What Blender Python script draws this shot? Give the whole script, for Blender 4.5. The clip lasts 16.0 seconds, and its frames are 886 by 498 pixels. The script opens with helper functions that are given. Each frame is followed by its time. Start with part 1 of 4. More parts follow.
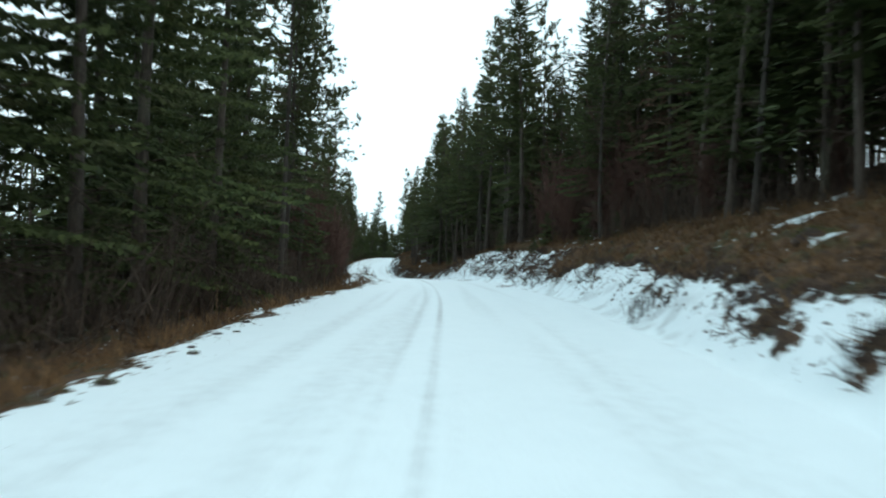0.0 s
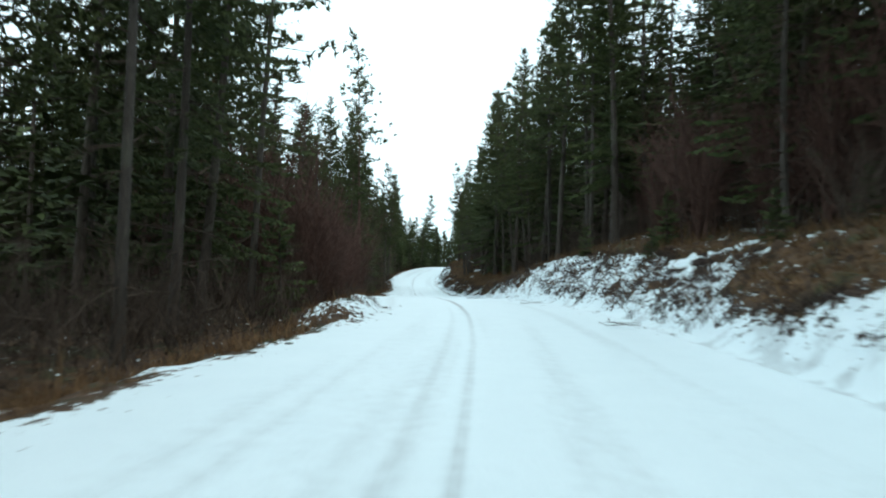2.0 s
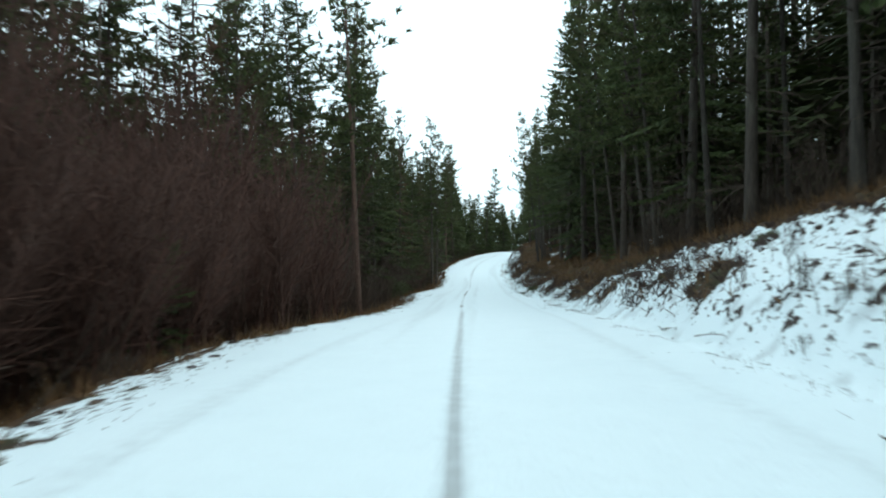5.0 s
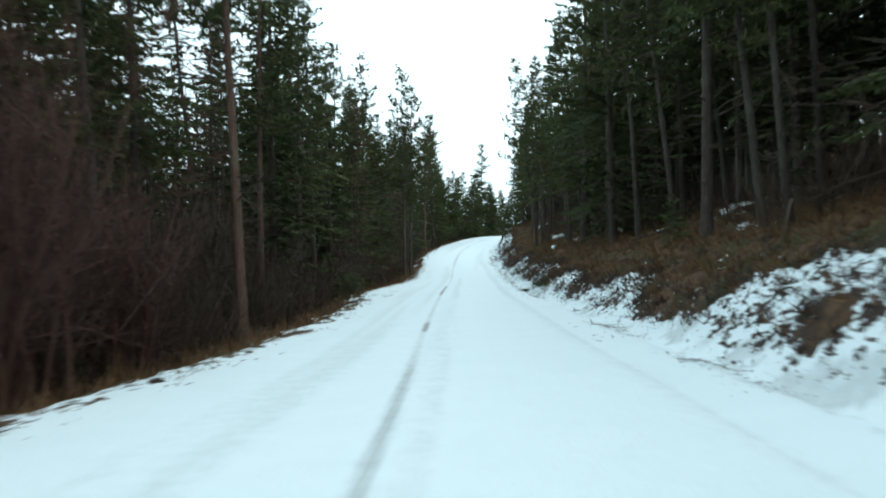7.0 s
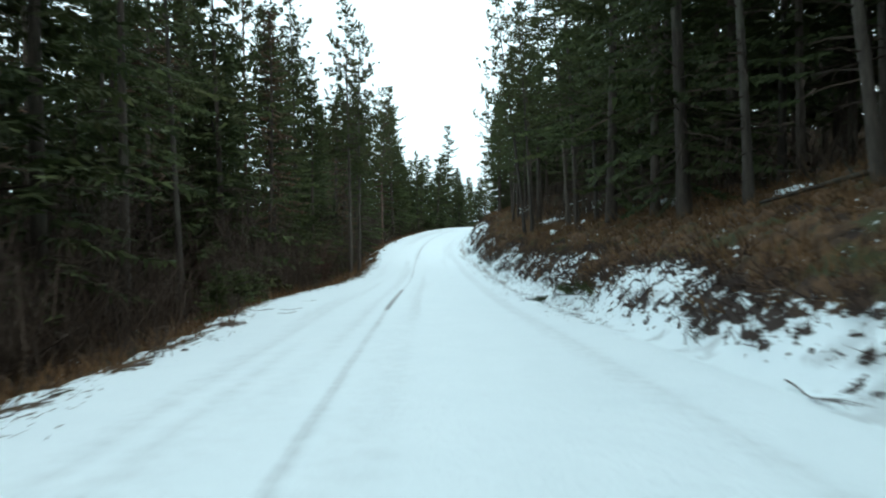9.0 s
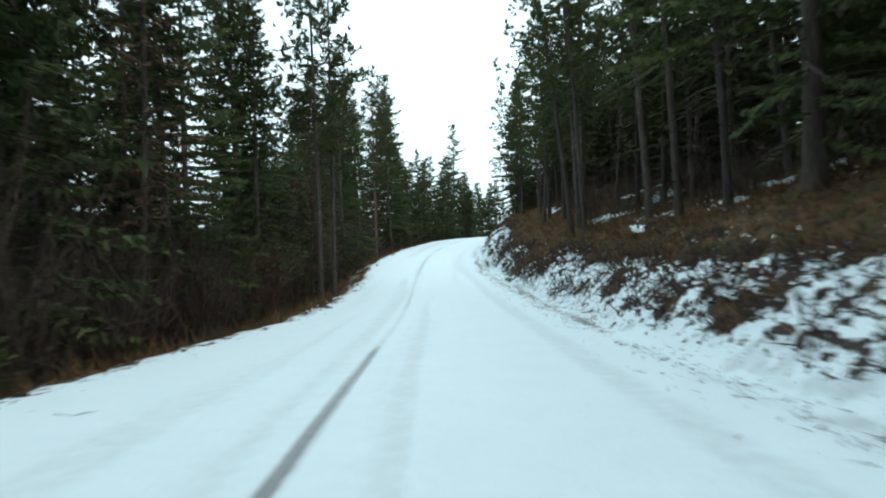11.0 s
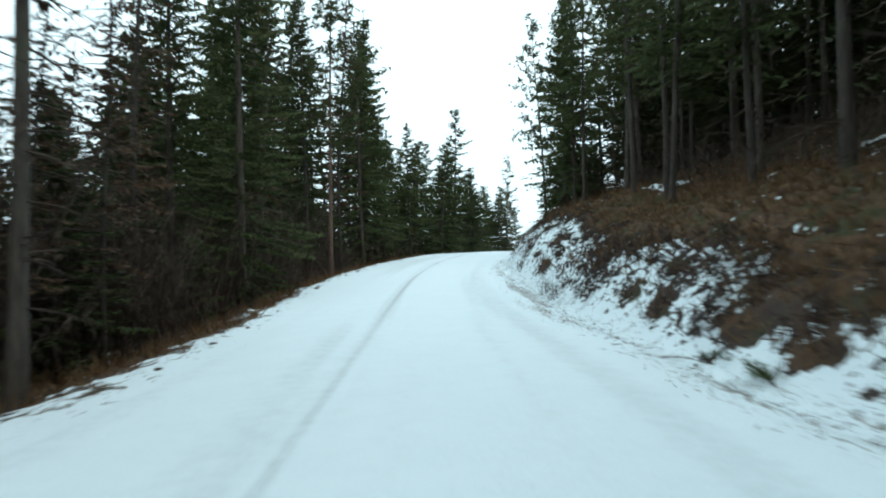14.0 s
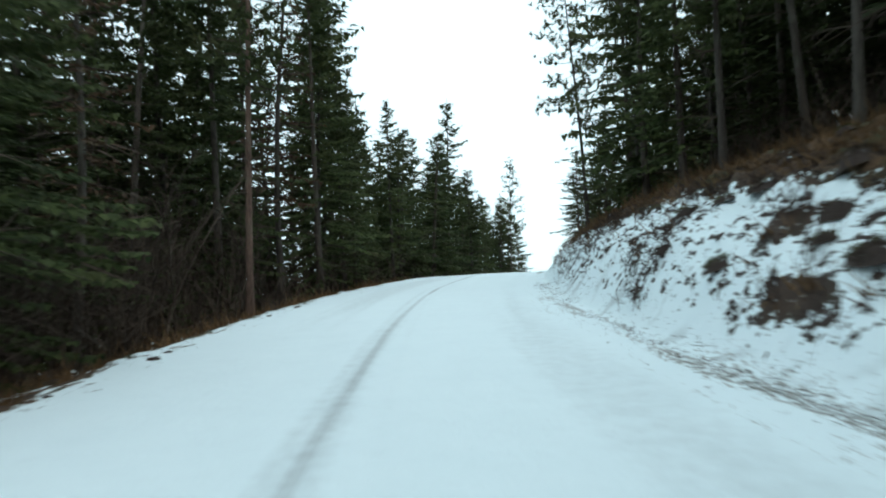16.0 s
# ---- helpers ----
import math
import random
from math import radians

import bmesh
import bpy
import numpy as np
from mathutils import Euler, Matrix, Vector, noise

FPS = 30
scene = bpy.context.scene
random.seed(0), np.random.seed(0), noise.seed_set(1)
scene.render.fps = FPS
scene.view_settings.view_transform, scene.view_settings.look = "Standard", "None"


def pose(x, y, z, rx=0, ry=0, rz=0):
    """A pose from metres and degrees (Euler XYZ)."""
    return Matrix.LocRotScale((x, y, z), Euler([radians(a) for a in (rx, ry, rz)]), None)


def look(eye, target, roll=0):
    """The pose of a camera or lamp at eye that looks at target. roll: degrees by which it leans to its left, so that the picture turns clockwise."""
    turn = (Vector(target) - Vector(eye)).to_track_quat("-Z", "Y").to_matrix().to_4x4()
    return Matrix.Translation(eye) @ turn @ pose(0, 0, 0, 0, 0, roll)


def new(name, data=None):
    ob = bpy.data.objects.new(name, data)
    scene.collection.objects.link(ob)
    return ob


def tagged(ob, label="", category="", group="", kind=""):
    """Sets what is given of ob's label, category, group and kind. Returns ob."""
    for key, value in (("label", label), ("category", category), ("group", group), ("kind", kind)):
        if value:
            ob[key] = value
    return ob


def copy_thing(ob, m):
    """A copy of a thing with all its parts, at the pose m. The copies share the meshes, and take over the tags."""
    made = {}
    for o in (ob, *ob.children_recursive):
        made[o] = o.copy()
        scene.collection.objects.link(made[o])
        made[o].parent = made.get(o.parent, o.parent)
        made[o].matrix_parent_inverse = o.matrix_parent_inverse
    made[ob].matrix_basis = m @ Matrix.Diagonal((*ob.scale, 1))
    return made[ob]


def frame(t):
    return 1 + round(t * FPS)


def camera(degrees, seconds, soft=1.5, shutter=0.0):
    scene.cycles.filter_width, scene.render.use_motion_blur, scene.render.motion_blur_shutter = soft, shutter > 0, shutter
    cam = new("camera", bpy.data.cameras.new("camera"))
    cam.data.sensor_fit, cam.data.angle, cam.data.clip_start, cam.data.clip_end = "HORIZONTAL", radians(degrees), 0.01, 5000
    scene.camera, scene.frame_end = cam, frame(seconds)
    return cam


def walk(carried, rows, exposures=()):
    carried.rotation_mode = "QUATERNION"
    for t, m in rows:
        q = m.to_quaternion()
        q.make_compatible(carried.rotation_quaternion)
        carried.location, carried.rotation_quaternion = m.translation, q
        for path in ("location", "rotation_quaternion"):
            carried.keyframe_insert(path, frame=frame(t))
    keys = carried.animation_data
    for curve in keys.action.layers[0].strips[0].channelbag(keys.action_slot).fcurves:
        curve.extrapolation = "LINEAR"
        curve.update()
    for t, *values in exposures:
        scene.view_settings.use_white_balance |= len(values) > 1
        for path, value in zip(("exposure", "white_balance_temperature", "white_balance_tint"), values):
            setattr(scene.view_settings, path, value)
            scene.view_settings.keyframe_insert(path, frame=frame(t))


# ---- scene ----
cam = camera(64.0, 16.0, soft=2.0, shutter=0.5)
METRES, EYE, TILT, LEAN, TURN = 125.0, 1.3, 0.7, -2.0, 0.0
ROWS = [
    (0.0, 0.0, 0.0, 0.0, 0.0, -0.0, -0.0),
    (0.5, 0.0005, 0.034, -0.0004, 1.6, 0.42, -1.67),
    (1.0, 0.0012, 0.0677, -0.0007, 1.86, 0.89, -0.63),
    (1.5, 0.0018, 0.1019, -0.0009, 3.01, 0.9, 1.11),
    (2.0, 0.0016, 0.1362, -0.0015, 4.71, 0.73, 0.57),
    (2.5, 0.0008, 0.1692, -0.0018, 7.08, 0.26, -0.81),
    (3.0, -0.0005, 0.202, -0.0027, 8.41, -0.36, 0.95),
    (5.5, -0.0117, 0.3577, -0.005, 10.51, -0.18, 3.34),
    (6.0, -0.0156, 0.3861, -0.006, 9.45, -0.28, 3.53),
    (6.5, -0.0196, 0.4176, -0.0073, 9.77, -0.67, 3.78),
    (7.0, -0.0235, 0.4482, -0.0087, 9.4, -1.32, 3.65),
    (7.5, -0.0272, 0.4792, -0.0103, 9.02, -1.72, 4.98),
    (8.0, -0.0314, 0.5098, -0.0124, 8.17, -2.09, 4.43),
    (10.5, -0.0513, 0.643, -0.0188, 5.42, -0.89, 4.13),
    (11.0, -0.0553, 0.6758, -0.0202, 6.89, -0.56, 4.89),
    (11.5, -0.0598, 0.7084, -0.0215, 5.72, -0.2, 5.1),
    (12.0, -0.0639, 0.7418, -0.0227, 5.9, -0.12, 4.85),
    (12.5, -0.068, 0.7744, -0.0238, 6.22, 0.16, 5.03),
    (13.0, -0.0722, 0.8069, -0.0246, 6.75, 0.51, 4.01),
    (13.5, -0.0765, 0.8383, -0.0254, 6.49, 0.68, 4.51),
    (14.0, -0.0811, 0.8697, -0.0258, 6.49, 1.24, 3.64),
    (14.5, -0.0859, 0.9012, -0.026, 6.05, 1.78, 4.2),
    (15.0, -0.0905, 0.9326, -0.026, 5.91, 2.32, 3.67),
    (15.5, -0.0952, 0.9629, -0.0256, 5.42, 2.87, 4.9),
    (16.0, -0.0994, 0.9929, -0.0249, 5.39, 3.21, 4.57),
]
walk(cam, [(t, pose(0, 0, EYE, TILT, LEAN, TURN) @ pose(METRES * x, METRES * y, METRES * z, 90 + pitch, roll, yaw)) for t, x, y, z, yaw, pitch, roll in ROWS],
     exposures=[(0.0, -0.34), (1.0, -0.22), (3.0, -0.16), (8.0, -0.07), (12.0, -0.10), (14.5, -0.25), (16.0, -0.40)])

# ---- world and light: white overcast sky, no hard shadows ----
SUN_UP, SUN_AZ = 48.0, 150.0
world = bpy.data.worlds.new("overcast")
scene.world = world
world.use_nodes = True
wn = world.node_tree.nodes
wl = world.node_tree.links
wn.clear()
sky = wn.new("ShaderNodeTexSky")
sky.sky_type = "NISHITA"
sky.sun_disc = False
sky.sun_elevation = radians(SUN_UP)
sky.sun_rotation = radians(SUN_AZ)
sky.air_density, sky.dust_density, sky.ozone_density = 1.0, 3.0, 1.0
pale = wn.new("ShaderNodeHueSaturation")
pale.inputs["Saturation"].default_value = 0.22
veil = wn.new("ShaderNodeMixRGB")
veil.inputs[0].default_value = 0.72
veil.inputs[2].default_value = (11.75, 15.2, 16.25, 1)
bg = wn.new("ShaderNodeBackground")
bg.inputs["Strength"].default_value = 0.15
wo = wn.new("ShaderNodeOutputWorld")
wl.new(sky.outputs[0], pale.inputs["Color"])
wl.new(pale.outputs[0], veil.inputs[1])
wl.new(veil.outputs[0], bg.inputs["Color"])
wl.new(bg.outputs[0], wo.inputs["Surface"])
sun_data = bpy.data.lights.new("sun", "SUN")
sun_data.energy, sun_data.angle, sun_data.color = 0.5, radians(25), (1.0, 0.97, 0.93)
sun = new("sun", sun_data)
az = radians(SUN_AZ)
sun.matrix_basis = look((0, 0, 60), Vector((0, 0, 60)) - Vector((math.sin(az) * math.cos(radians(SUN_UP)), math.cos(az) * math.cos(radians(SUN_UP)), math.sin(radians(SUN_UP)))))

# ---- materials ----


class Nodes:
    """A small wrapper for writing node materials."""

    def __init__(self, name):
        self.mat = bpy.data.materials.new(name)
        self.mat.use_nodes = True
        self.t = self.mat.node_tree
        self.b = self.t.nodes["Principled BSDF"]

    def add(self, kind, **ins):
        n = self.t.nodes.new(kind)
        for k, v in ins.items():
            self.put(n, k.replace("_", " "), v)
        return n

    def put(self, n, key, v):
        s = n.inputs[int(key)] if key.isdigit() else n.inputs[key]
        if isinstance(v, bpy.types.NodeSocket):
            self.t.links.new(v, s)
        else:
            s.default_value = v

    def noise(self, vec, scale, detail=4.0, rough=0.55):
        n = self.add("ShaderNodeTexNoise", Scale=scale, Detail=detail, Roughness=rough)
        self.put(n, "Vector", vec)
        return n.outputs["Fac"]

    def ramp(self, fac, *stops):
        n = self.add("ShaderNodeValToRGB")
        self.put(n, "Fac", fac)
        e = n.color_ramp.elements
        while len(e) < len(stops):
            e.new(0.5)
        for el, (p, c) in zip(e, stops):
            el.position, el.color = p, (*c, 1) if len(c) == 3 else c
        return n.outputs["Color"]

    def mix(self, fac, a, b):
        n = self.add("ShaderNodeMixRGB")
        self.put(n, "0", fac), self.put(n, "1", a), self.put(n, "2", b)
        return n.outputs[0]

    def math(self, op, a, b=0.5, c=0.5):
        n = self.add("ShaderNodeMath")
        n.operation = op
        self.put(n, "0", a), self.put(n, "1", b), self.put(n, "2", c)
        return n.outputs[0]

    def smooth(self, v, lo, hi):
        n = self.add("ShaderNodeMapRange")
        n.interpolation_type = "SMOOTHSTEP"
        self.put(n, "Value", v), self.put(n, "From Min", lo), self.put(n, "From Max", hi)
        return n.outputs[0]

    def bump(self, height, strength, distance):
        n = self.add("ShaderNodeBump", Strength=strength, Distance=distance)
        self.put(n, "Height", height)
        self.put(self.b, "Normal", n.outputs[0])

    def here(self):
        return self.add("ShaderNodeNewGeometry").outputs["Position"]

    def obj(self):
        return self.add("ShaderNodeTexCoord").outputs["Object"]

    def attr(self, name):
        n = self.add("ShaderNodeAttribute")
        n.attribute_name = name
        return n


def make_ground_material():
    k = Nodes("snowy_ground")
    p = k.here()
    snow = k.attr("snow").outputs["Fac"]
    wear = k.attr("wear").outputs["Fac"]
    sand = k.attr("grit").outputs["Fac"]
    fine = k.noise(p, 5.0, 5, 0.65)
    tiny = k.noise(p, 24.0, 4, 0.7)
    slant = k.add("ShaderNodeMapping")
    k.put(slant, "Vector", p), k.put(slant, "Rotation", (0, 0, 0.6)), k.put(slant, "Scale", (1.0, 0.5, 1.0))
    tufts = k.noise(slant.outputs[0], 8.0, 4, 0.6)
    jitter = k.math("MULTIPLY_ADD", k.math("SUBTRACT", tufts, 0.5), 3.1, k.math("MULTIPLY_ADD", k.math("SUBTRACT", fine, 0.5), 0.7, k.math("MULTIPLY", k.math("SUBTRACT", tiny, 0.5), 1.0)))
    jitter = k.math("MULTIPLY", jitter, k.math("MULTIPLY_ADD", k.attr("turf").outputs["Fac"], -0.25, 1.0))
    cover = k.smooth(k.math("ADD", snow, jitter), 0.43, 0.55)
    litter = k.ramp(k.noise(p, 3.1, 6, 0.7), (0.30, (0.026, 0.018, 0.013)), (0.46, (0.066, 0.040, 0.024)), (0.60, (0.125, 0.070, 0.036)), (0.78, (0.20, 0.122, 0.060)))
    moss = k.mix(k.smooth(k.noise(p, 1.1, 4), 0.50, 0.62), litter, (0.046, 0.050, 0.021, 1))
    earth = k.mix(k.math("MULTIPLY", k.smooth(tiny, 0.45, 0.7), 0.6), moss, (0.035, 0.024, 0.017, 1))
    earth = k.mix(k.attr("turf").outputs["Fac"], k.mix(tiny, (0.030, 0.023, 0.021, 1), (0.070, 0.050, 0.042, 1)), earth)
    white = k.mix(k.noise(p, 1.3, 5), (0.75, 0.855, 0.895, 1), (0.81, 0.91, 0.945, 1))
    # greys the worn road snow, and the painted relief shade on the shoulder
    grit = k.mix(k.smooth(k.math("ADD", k.math("MULTIPLY", wear, 1.0), k.math("MULTIPLY", k.math("SUBTRACT", fine, 0.5), 0.35)), 0.12, 0.85), white, (0.27, 0.285, 0.29, 1))
    drawn = k.add("ShaderNodeMapping")
    k.put(drawn, "Vector", p), k.put(drawn, "Scale", (1.0, 0.3, 1.0))
    coarse = k.noise(drawn.outputs[0], 20.0, 5, 0.7)
    specks = k.smooth(k.math("ADD", sand, k.math("MULTIPLY_ADD", k.math("SUBTRACT", coarse, 0.5), 2.6, k.math("MULTIPLY", k.math("SUBTRACT", tiny, 0.5), 0.9))), 0.66, 0.92)
    grit = k.mix(k.math("MULTIPLY", specks, k.smooth(sand, 0.02, 0.3)), grit, k.mix(k.smooth(tiny, 0.35, 0.65), (0.07, 0.06, 0.05, 1), (0.40, 0.39, 0.37, 1)))
    col = k.mix(cover, earth, grit)
    k.put(k.b, "Base Color", col)
    k.put(k.b, "Roughness", k.mix(cover, (0.95, 0.95, 0.95, 1), (0.62, 0.62, 0.62, 1)))
    k.put(k.b, "Specular IOR Level", 0.25)
    k.bump(k.math("ADD", k.math("MULTIPLY", fine, 0.7), k.math("MULTIPLY", tiny, 0.3)), 0.5, 0.06)
    return k.mat


def make_foliage(name, dark, light, hue):
    k = Nodes(name)
    r = k.add("ShaderNodeNewGeometry").outputs["Random Per Island"]
    o = k.add("ShaderNodeObjectInfo").outputs["Random"]
    c = k.mix(r, (*dark, 1), (*light, 1))
    c = k.mix(k.math("MULTIPLY", k.smooth(k.noise(k.obj(), 0.55, 3), 0.45, 0.75), 0.5), c, (*hue, 1))
    hsv = k.add("ShaderNodeHueSaturation")
    k.put(hsv, "Color", c)
    k.put(hsv, "Value", k.math("MULTIPLY_ADD", o, 0.5, 0.75))
    k.put(k.b, "Base Color", hsv.outputs[0])
    k.put(k.b, "Roughness", 0.75)
    k.put(k.b, "Specular IOR Level", 0.2)
    return k.mat


def make_bark(name, a, b, c):
    k = Nodes(name)
    p = k.obj()
    m = k.add("ShaderNodeMapping")
    k.put(m, "Vector", p), k.put(m, "Scale", (9.0, 9.0, 1.4))
    n = k.noise(m.outputs[0], 2.2, 6, 0.7)
    col = k.ramp(n, (0.32, a), (0.52, b), (0.72, c))
    col = k.mix(k.math("MULTIPLY", k.smooth(k.noise(p, 0.8, 3), 0.5, 0.7), 0.45), col, (0.11, 0.12, 0.085, 1))
    hsv = k.add("ShaderNodeHueSaturation")
    k.put(hsv, "Color", col)
    k.put(hsv, "Value", k.math("MULTIPLY_ADD", k.add("ShaderNodeObjectInfo").outputs["Random"], 0.6, 0.7))
    k.put(k.b, "Base Color", hsv.outputs[0])
    k.put(k.b, "Roughness", 0.9)
    k.bump(n, 0.8, 0.03)
    return k.mat


def make_twig(name, dark, light):
    k = Nodes(name)
    r = k.add("ShaderNodeNewGeometry").outputs["Random Per Island"]
    k.put(k.b, "Base Color", k.mix(r, (*dark, 1), (*light, 1)))
    k.put(k.b, "Roughness", 0.85)
    k.put(k.b, "Specular IOR Level", 0.2)
    return k.mat


GROUND = make_ground_material()
FIR = make_foliage("fir_needles", (0.029, 0.042, 0.016), (0.070, 0.091, 0.031), (0.078, 0.068, 0.028))
PINE = make_foliage("pine_needles", (0.031, 0.043, 0.017), (0.074, 0.093, 0.032), (0.084, 0.068, 0.030))
DEADNEEDLE = make_foliage("dry_needles", (0.055, 0.034, 0.022), (0.120, 0.070, 0.040), (0.070, 0.062, 0.035))
BARK = make_bark("conifer_bark", (0.026, 0.020, 0.016), (0.056, 0.043, 0.034), (0.100, 0.080, 0.064))
GREYBARK = make_bark("grey_bark", (0.023, 0.019, 0.015), (0.050, 0.041, 0.033), (0.090, 0.075, 0.061))
REDBARK = make_bark("red_bark", (0.045, 0.026, 0.019), (0.105, 0.060, 0.043), (0.17, 0.105, 0.078))
TWIG = make_twig("dead_twig", (0.030, 0.022, 0.017), (0.090, 0.066, 0.050))
REDTWIG = make_twig("red_brown_twig", (0.050, 0.029, 0.023), (0.118, 0.063, 0.049))
MOSS = make_twig("green_brown_stalk", (0.040, 0.042, 0.018), (0.105, 0.105, 0.042))
STRAW = make_twig("dry_grass", (0.055, 0.031, 0.017), (0.205, 0.120, 0.056))
HEATH = make_twig("dark_heath", (0.026, 0.019, 0.018), (0.082, 0.056, 0.046))

# ---- terrain functions ----
# centre line of the road: y, x, height
LINE = np.array([(-300, 4, 0.6), (-40, 0.3, 0.1), (0, -0.15, 0.0), (8.5, 0.0, 0.02), (17, 0.1, 0.03), (25, 0.0, -0.03), (33, -0.3, -0.08), (41, -0.95, -0.09), (48, -2.2, -0.23), (56, -3.3, -0.51), (64, -4.3, -0.91), (70, -5.2, -1.25), (77, -6.2, -1.47), (84.5, -7.3, -1.73), (93, -8.5, -1.98), (101, -9.5, -2.16), (109, -10.6, -2.25), (117, -11.7, -2.22), (124, -12.7, -2.03), (132, -13.8, -1.68), (140, -14.5, -1.17), (150, -14.8, -0.5), (165, -14.0, 0.35), (180, -12.3, 0.75), (200, -8.8, 0.4), (215, -5.5, -0.5), (240, 1.0, -3.0), (300, 18, -9.0), (900, 200, -50.0)])
HALF_L = np.array([(-40, 3.3), (8, 3.2), (18, 3.8), (26, 3.6), (32, 3.1), (38, 2.6), (44, 3.2), (49, 4.0), (53, 4.5), (59, 4.1), (65, 3.65), (72, 3.4), (83, 3.4), (88, 4.4), (94, 4.8), (99, 3.9), (105, 3.35), (121, 3.4), (126, 3.7), (132, 4.1), (142, 4.2), (160, 3.8), (200, 3.5)])
HALF_R = np.array([(-40, 3.3), (8, 3.4), (16, 3.8), (26, 4.1), (36, 4.2), (44, 3.9), (52, 3.4), (70, 3.55), (90, 3.3), (105, 3.4), (124, 3.55), (135, 3.6), (200, 3.4)])
BANK = np.array([(-40, 1.6), (5, 1.8), (14, 1.85), (22, 1.7), (30, 2.1), (36, 1.9), (42, 1.75), (48, 1.8), (54, 2.3), (60, 1.95), (68, 1.65), (75, 1.6), (90, 1.65), (105, 1.75), (118, 1.85), (128, 2.1), (140, 2.6), (155, 2.3), (200, 1.5)])
# how far up the bank the patchy snow reaches, and how much of it there is
SNOWTOP = np.array([(-40, 1.1), (8, 1.1), (13, 1.25), (18, 1.3), (24, 1.65), (27, 1.3), (28.5, 0.7), (32.5, 0.8), (33.5, 2.0), (36, 2.5), (40, 2.7), (46, 3.6), (50, 2.9), (56, 2.6), (62, 2.4), (67, 2.1), (68.3, 0.6), (72.5, 0.65), (74, 1.8), (76.3, 1.7), (77.3, 0.9), (80, 1.1), (83, 1.7), (86, 1.5), (87, 0.8), (89, 0.9), (90, 2.1), (95, 2.0), (98, 1.65), (106, 1.55), (108, 2.0), (112.5, 2.5), (114.4, 2.2), (115.2, 0.9), (118.0, 0.95), (118.9, 1.9), (121.5, 2.0), (123.5, 1.8), (126, 1.5), (127.5, 1.9), (133, 2.2), (137, 2.3), (160, 1.6)])
SNOWMUCH = np.array([(-40, 0.7), (10, 0.7), (13, 0.76), (28, 0.74), (33, 0.55), (48, 0.55), (50, 0.75), (57, 0.72), (60, 0.58), (77, 0.58), (80, 0.5), (88, 0.55), (91, 0.58), (96, 0.55), (107, 0.52), (112, 0.48), (119, 0.54), (127, 0.55), (131, 0.63), (134, 0.70), (160, 0.62)])
# patches on the bank: y, distance from the road's edge, half-lengths along and across
BARED = [(9.2, 0.75, 0.5, 0.25), (8.3, 0.6, 0.3, 0.2), (6.6, 0.7, 0.4, 0.35), (30.6, 2.2, 3.0, 1.3), (37.6, 1.35, 0.8, 0.45), (40.8, 0.85, 0.5, 0.25), (54.7, 1.1, 1.1, 0.4), (64.4, 0.8, 0.5, 0.25), (70.3, 1.5, 2.0, 1.1), (72.4, 2.1, 1.1, 1.0), (78.5, 2.0, 1.4, 1.0), (87.8, 1.5, 1.3, 0.6), (93.5, 0.95, 0.7, 0.35), (95.8, 0.75, 0.35, 0.15), (99.7, 0.8, 0.7, 0.2), (102.8, 0.75, 0.5, 0.2), (116.7, 1.9, 1.3, 0.9), (117.2, 0.65, 0.6, 0.2), (115.7, 0.6, 0.5, 0.18), (120.2, 0.68, 0.5, 0.2), (125.4, 1.15, 0.8, 0.3), (121.9, 0.75, 0.5, 0.25), (125.6, 1.8, 1.5, 0.6), (131.9, 0.72, 0.8, 0.2), (133.3, 1.5, 0.3, 0.5)]
SNOWED = [(33.2, 2.5, 1.4, 0.28), (35.2, 2.2, 1.4, 0.28), (37.2, 1.95, 1.1, 0.24), (33.0, 3.3, 1.2, 0.2), (38.9, 2.7, 1.1, 0.5), (38.6, 3.5, 1.1, 0.55), (39.2, 4.5, 1.2, 0.55), (37.2, 4.0, 0.9, 0.3), (43.2, 6.6, 1.3, 0.45), (44.3, 8.0, 1.3, 0.6), (47.0, 10.1, 1.5, 0.9), (49.0, 12.4, 1.2, 0.8), (12.0, 2.9, 0.7, 0.35), (17.0, 4.6, 0.45, 1.0), (98.5, 6.4, 1.4, 0.4), (107.3, 7.9, 2.2, 0.6), (106.5, 6.3, 1.3, 0.35), (107.8, 3.7, 1.2, 0.3), (56.0, 2.3, 1.0, 0.3)]


def patches(table, right, y):
    """How far a place lies inside one of the patches (0 to 1)."""
    inside = np.zeros_like(right)
    wobble = 0.9 * (fbm(right * 2.3 + 50, y * 2.1 + 0.8 * right, 3, 0.6) - 0.5)
    for y0, r0, ry, rr in table:
        inside = np.maximum(inside, 1 - ease(np.sqrt(((y - y0) / ry) ** 2 + ((right - r0) / rr) ** 2) + wobble, 0.7, 1.15))
    return inside


def track(table, y, col=1):
    """Smooth reading of a table by its first column."""
    return sum(np.interp(y + d, table[:, 0], table[:, col]) for d in (-4, -2, 0, 2, 4)) / 5


LATTICE = np.random.RandomState(5).rand(256, 256)


def value(x, y):
    xi, yi = np.floor(x).astype(int), np.floor(y).astype(int)
    fx, fy = x - xi, y - yi
    fx, fy = fx * fx * (3 - 2 * fx), fy * fy * (3 - 2 * fy)
    a, b = LATTICE[xi % 256, yi % 256], LATTICE[(xi + 1) % 256, yi % 256]
    c, d = LATTICE[xi % 256, (yi + 1) % 256], LATTICE[(xi + 1) % 256, (yi + 1) % 256]
    return (a * (1 - fx) + b * fx) * (1 - fy) + (c * (1 - fx) + d * fx) * fy


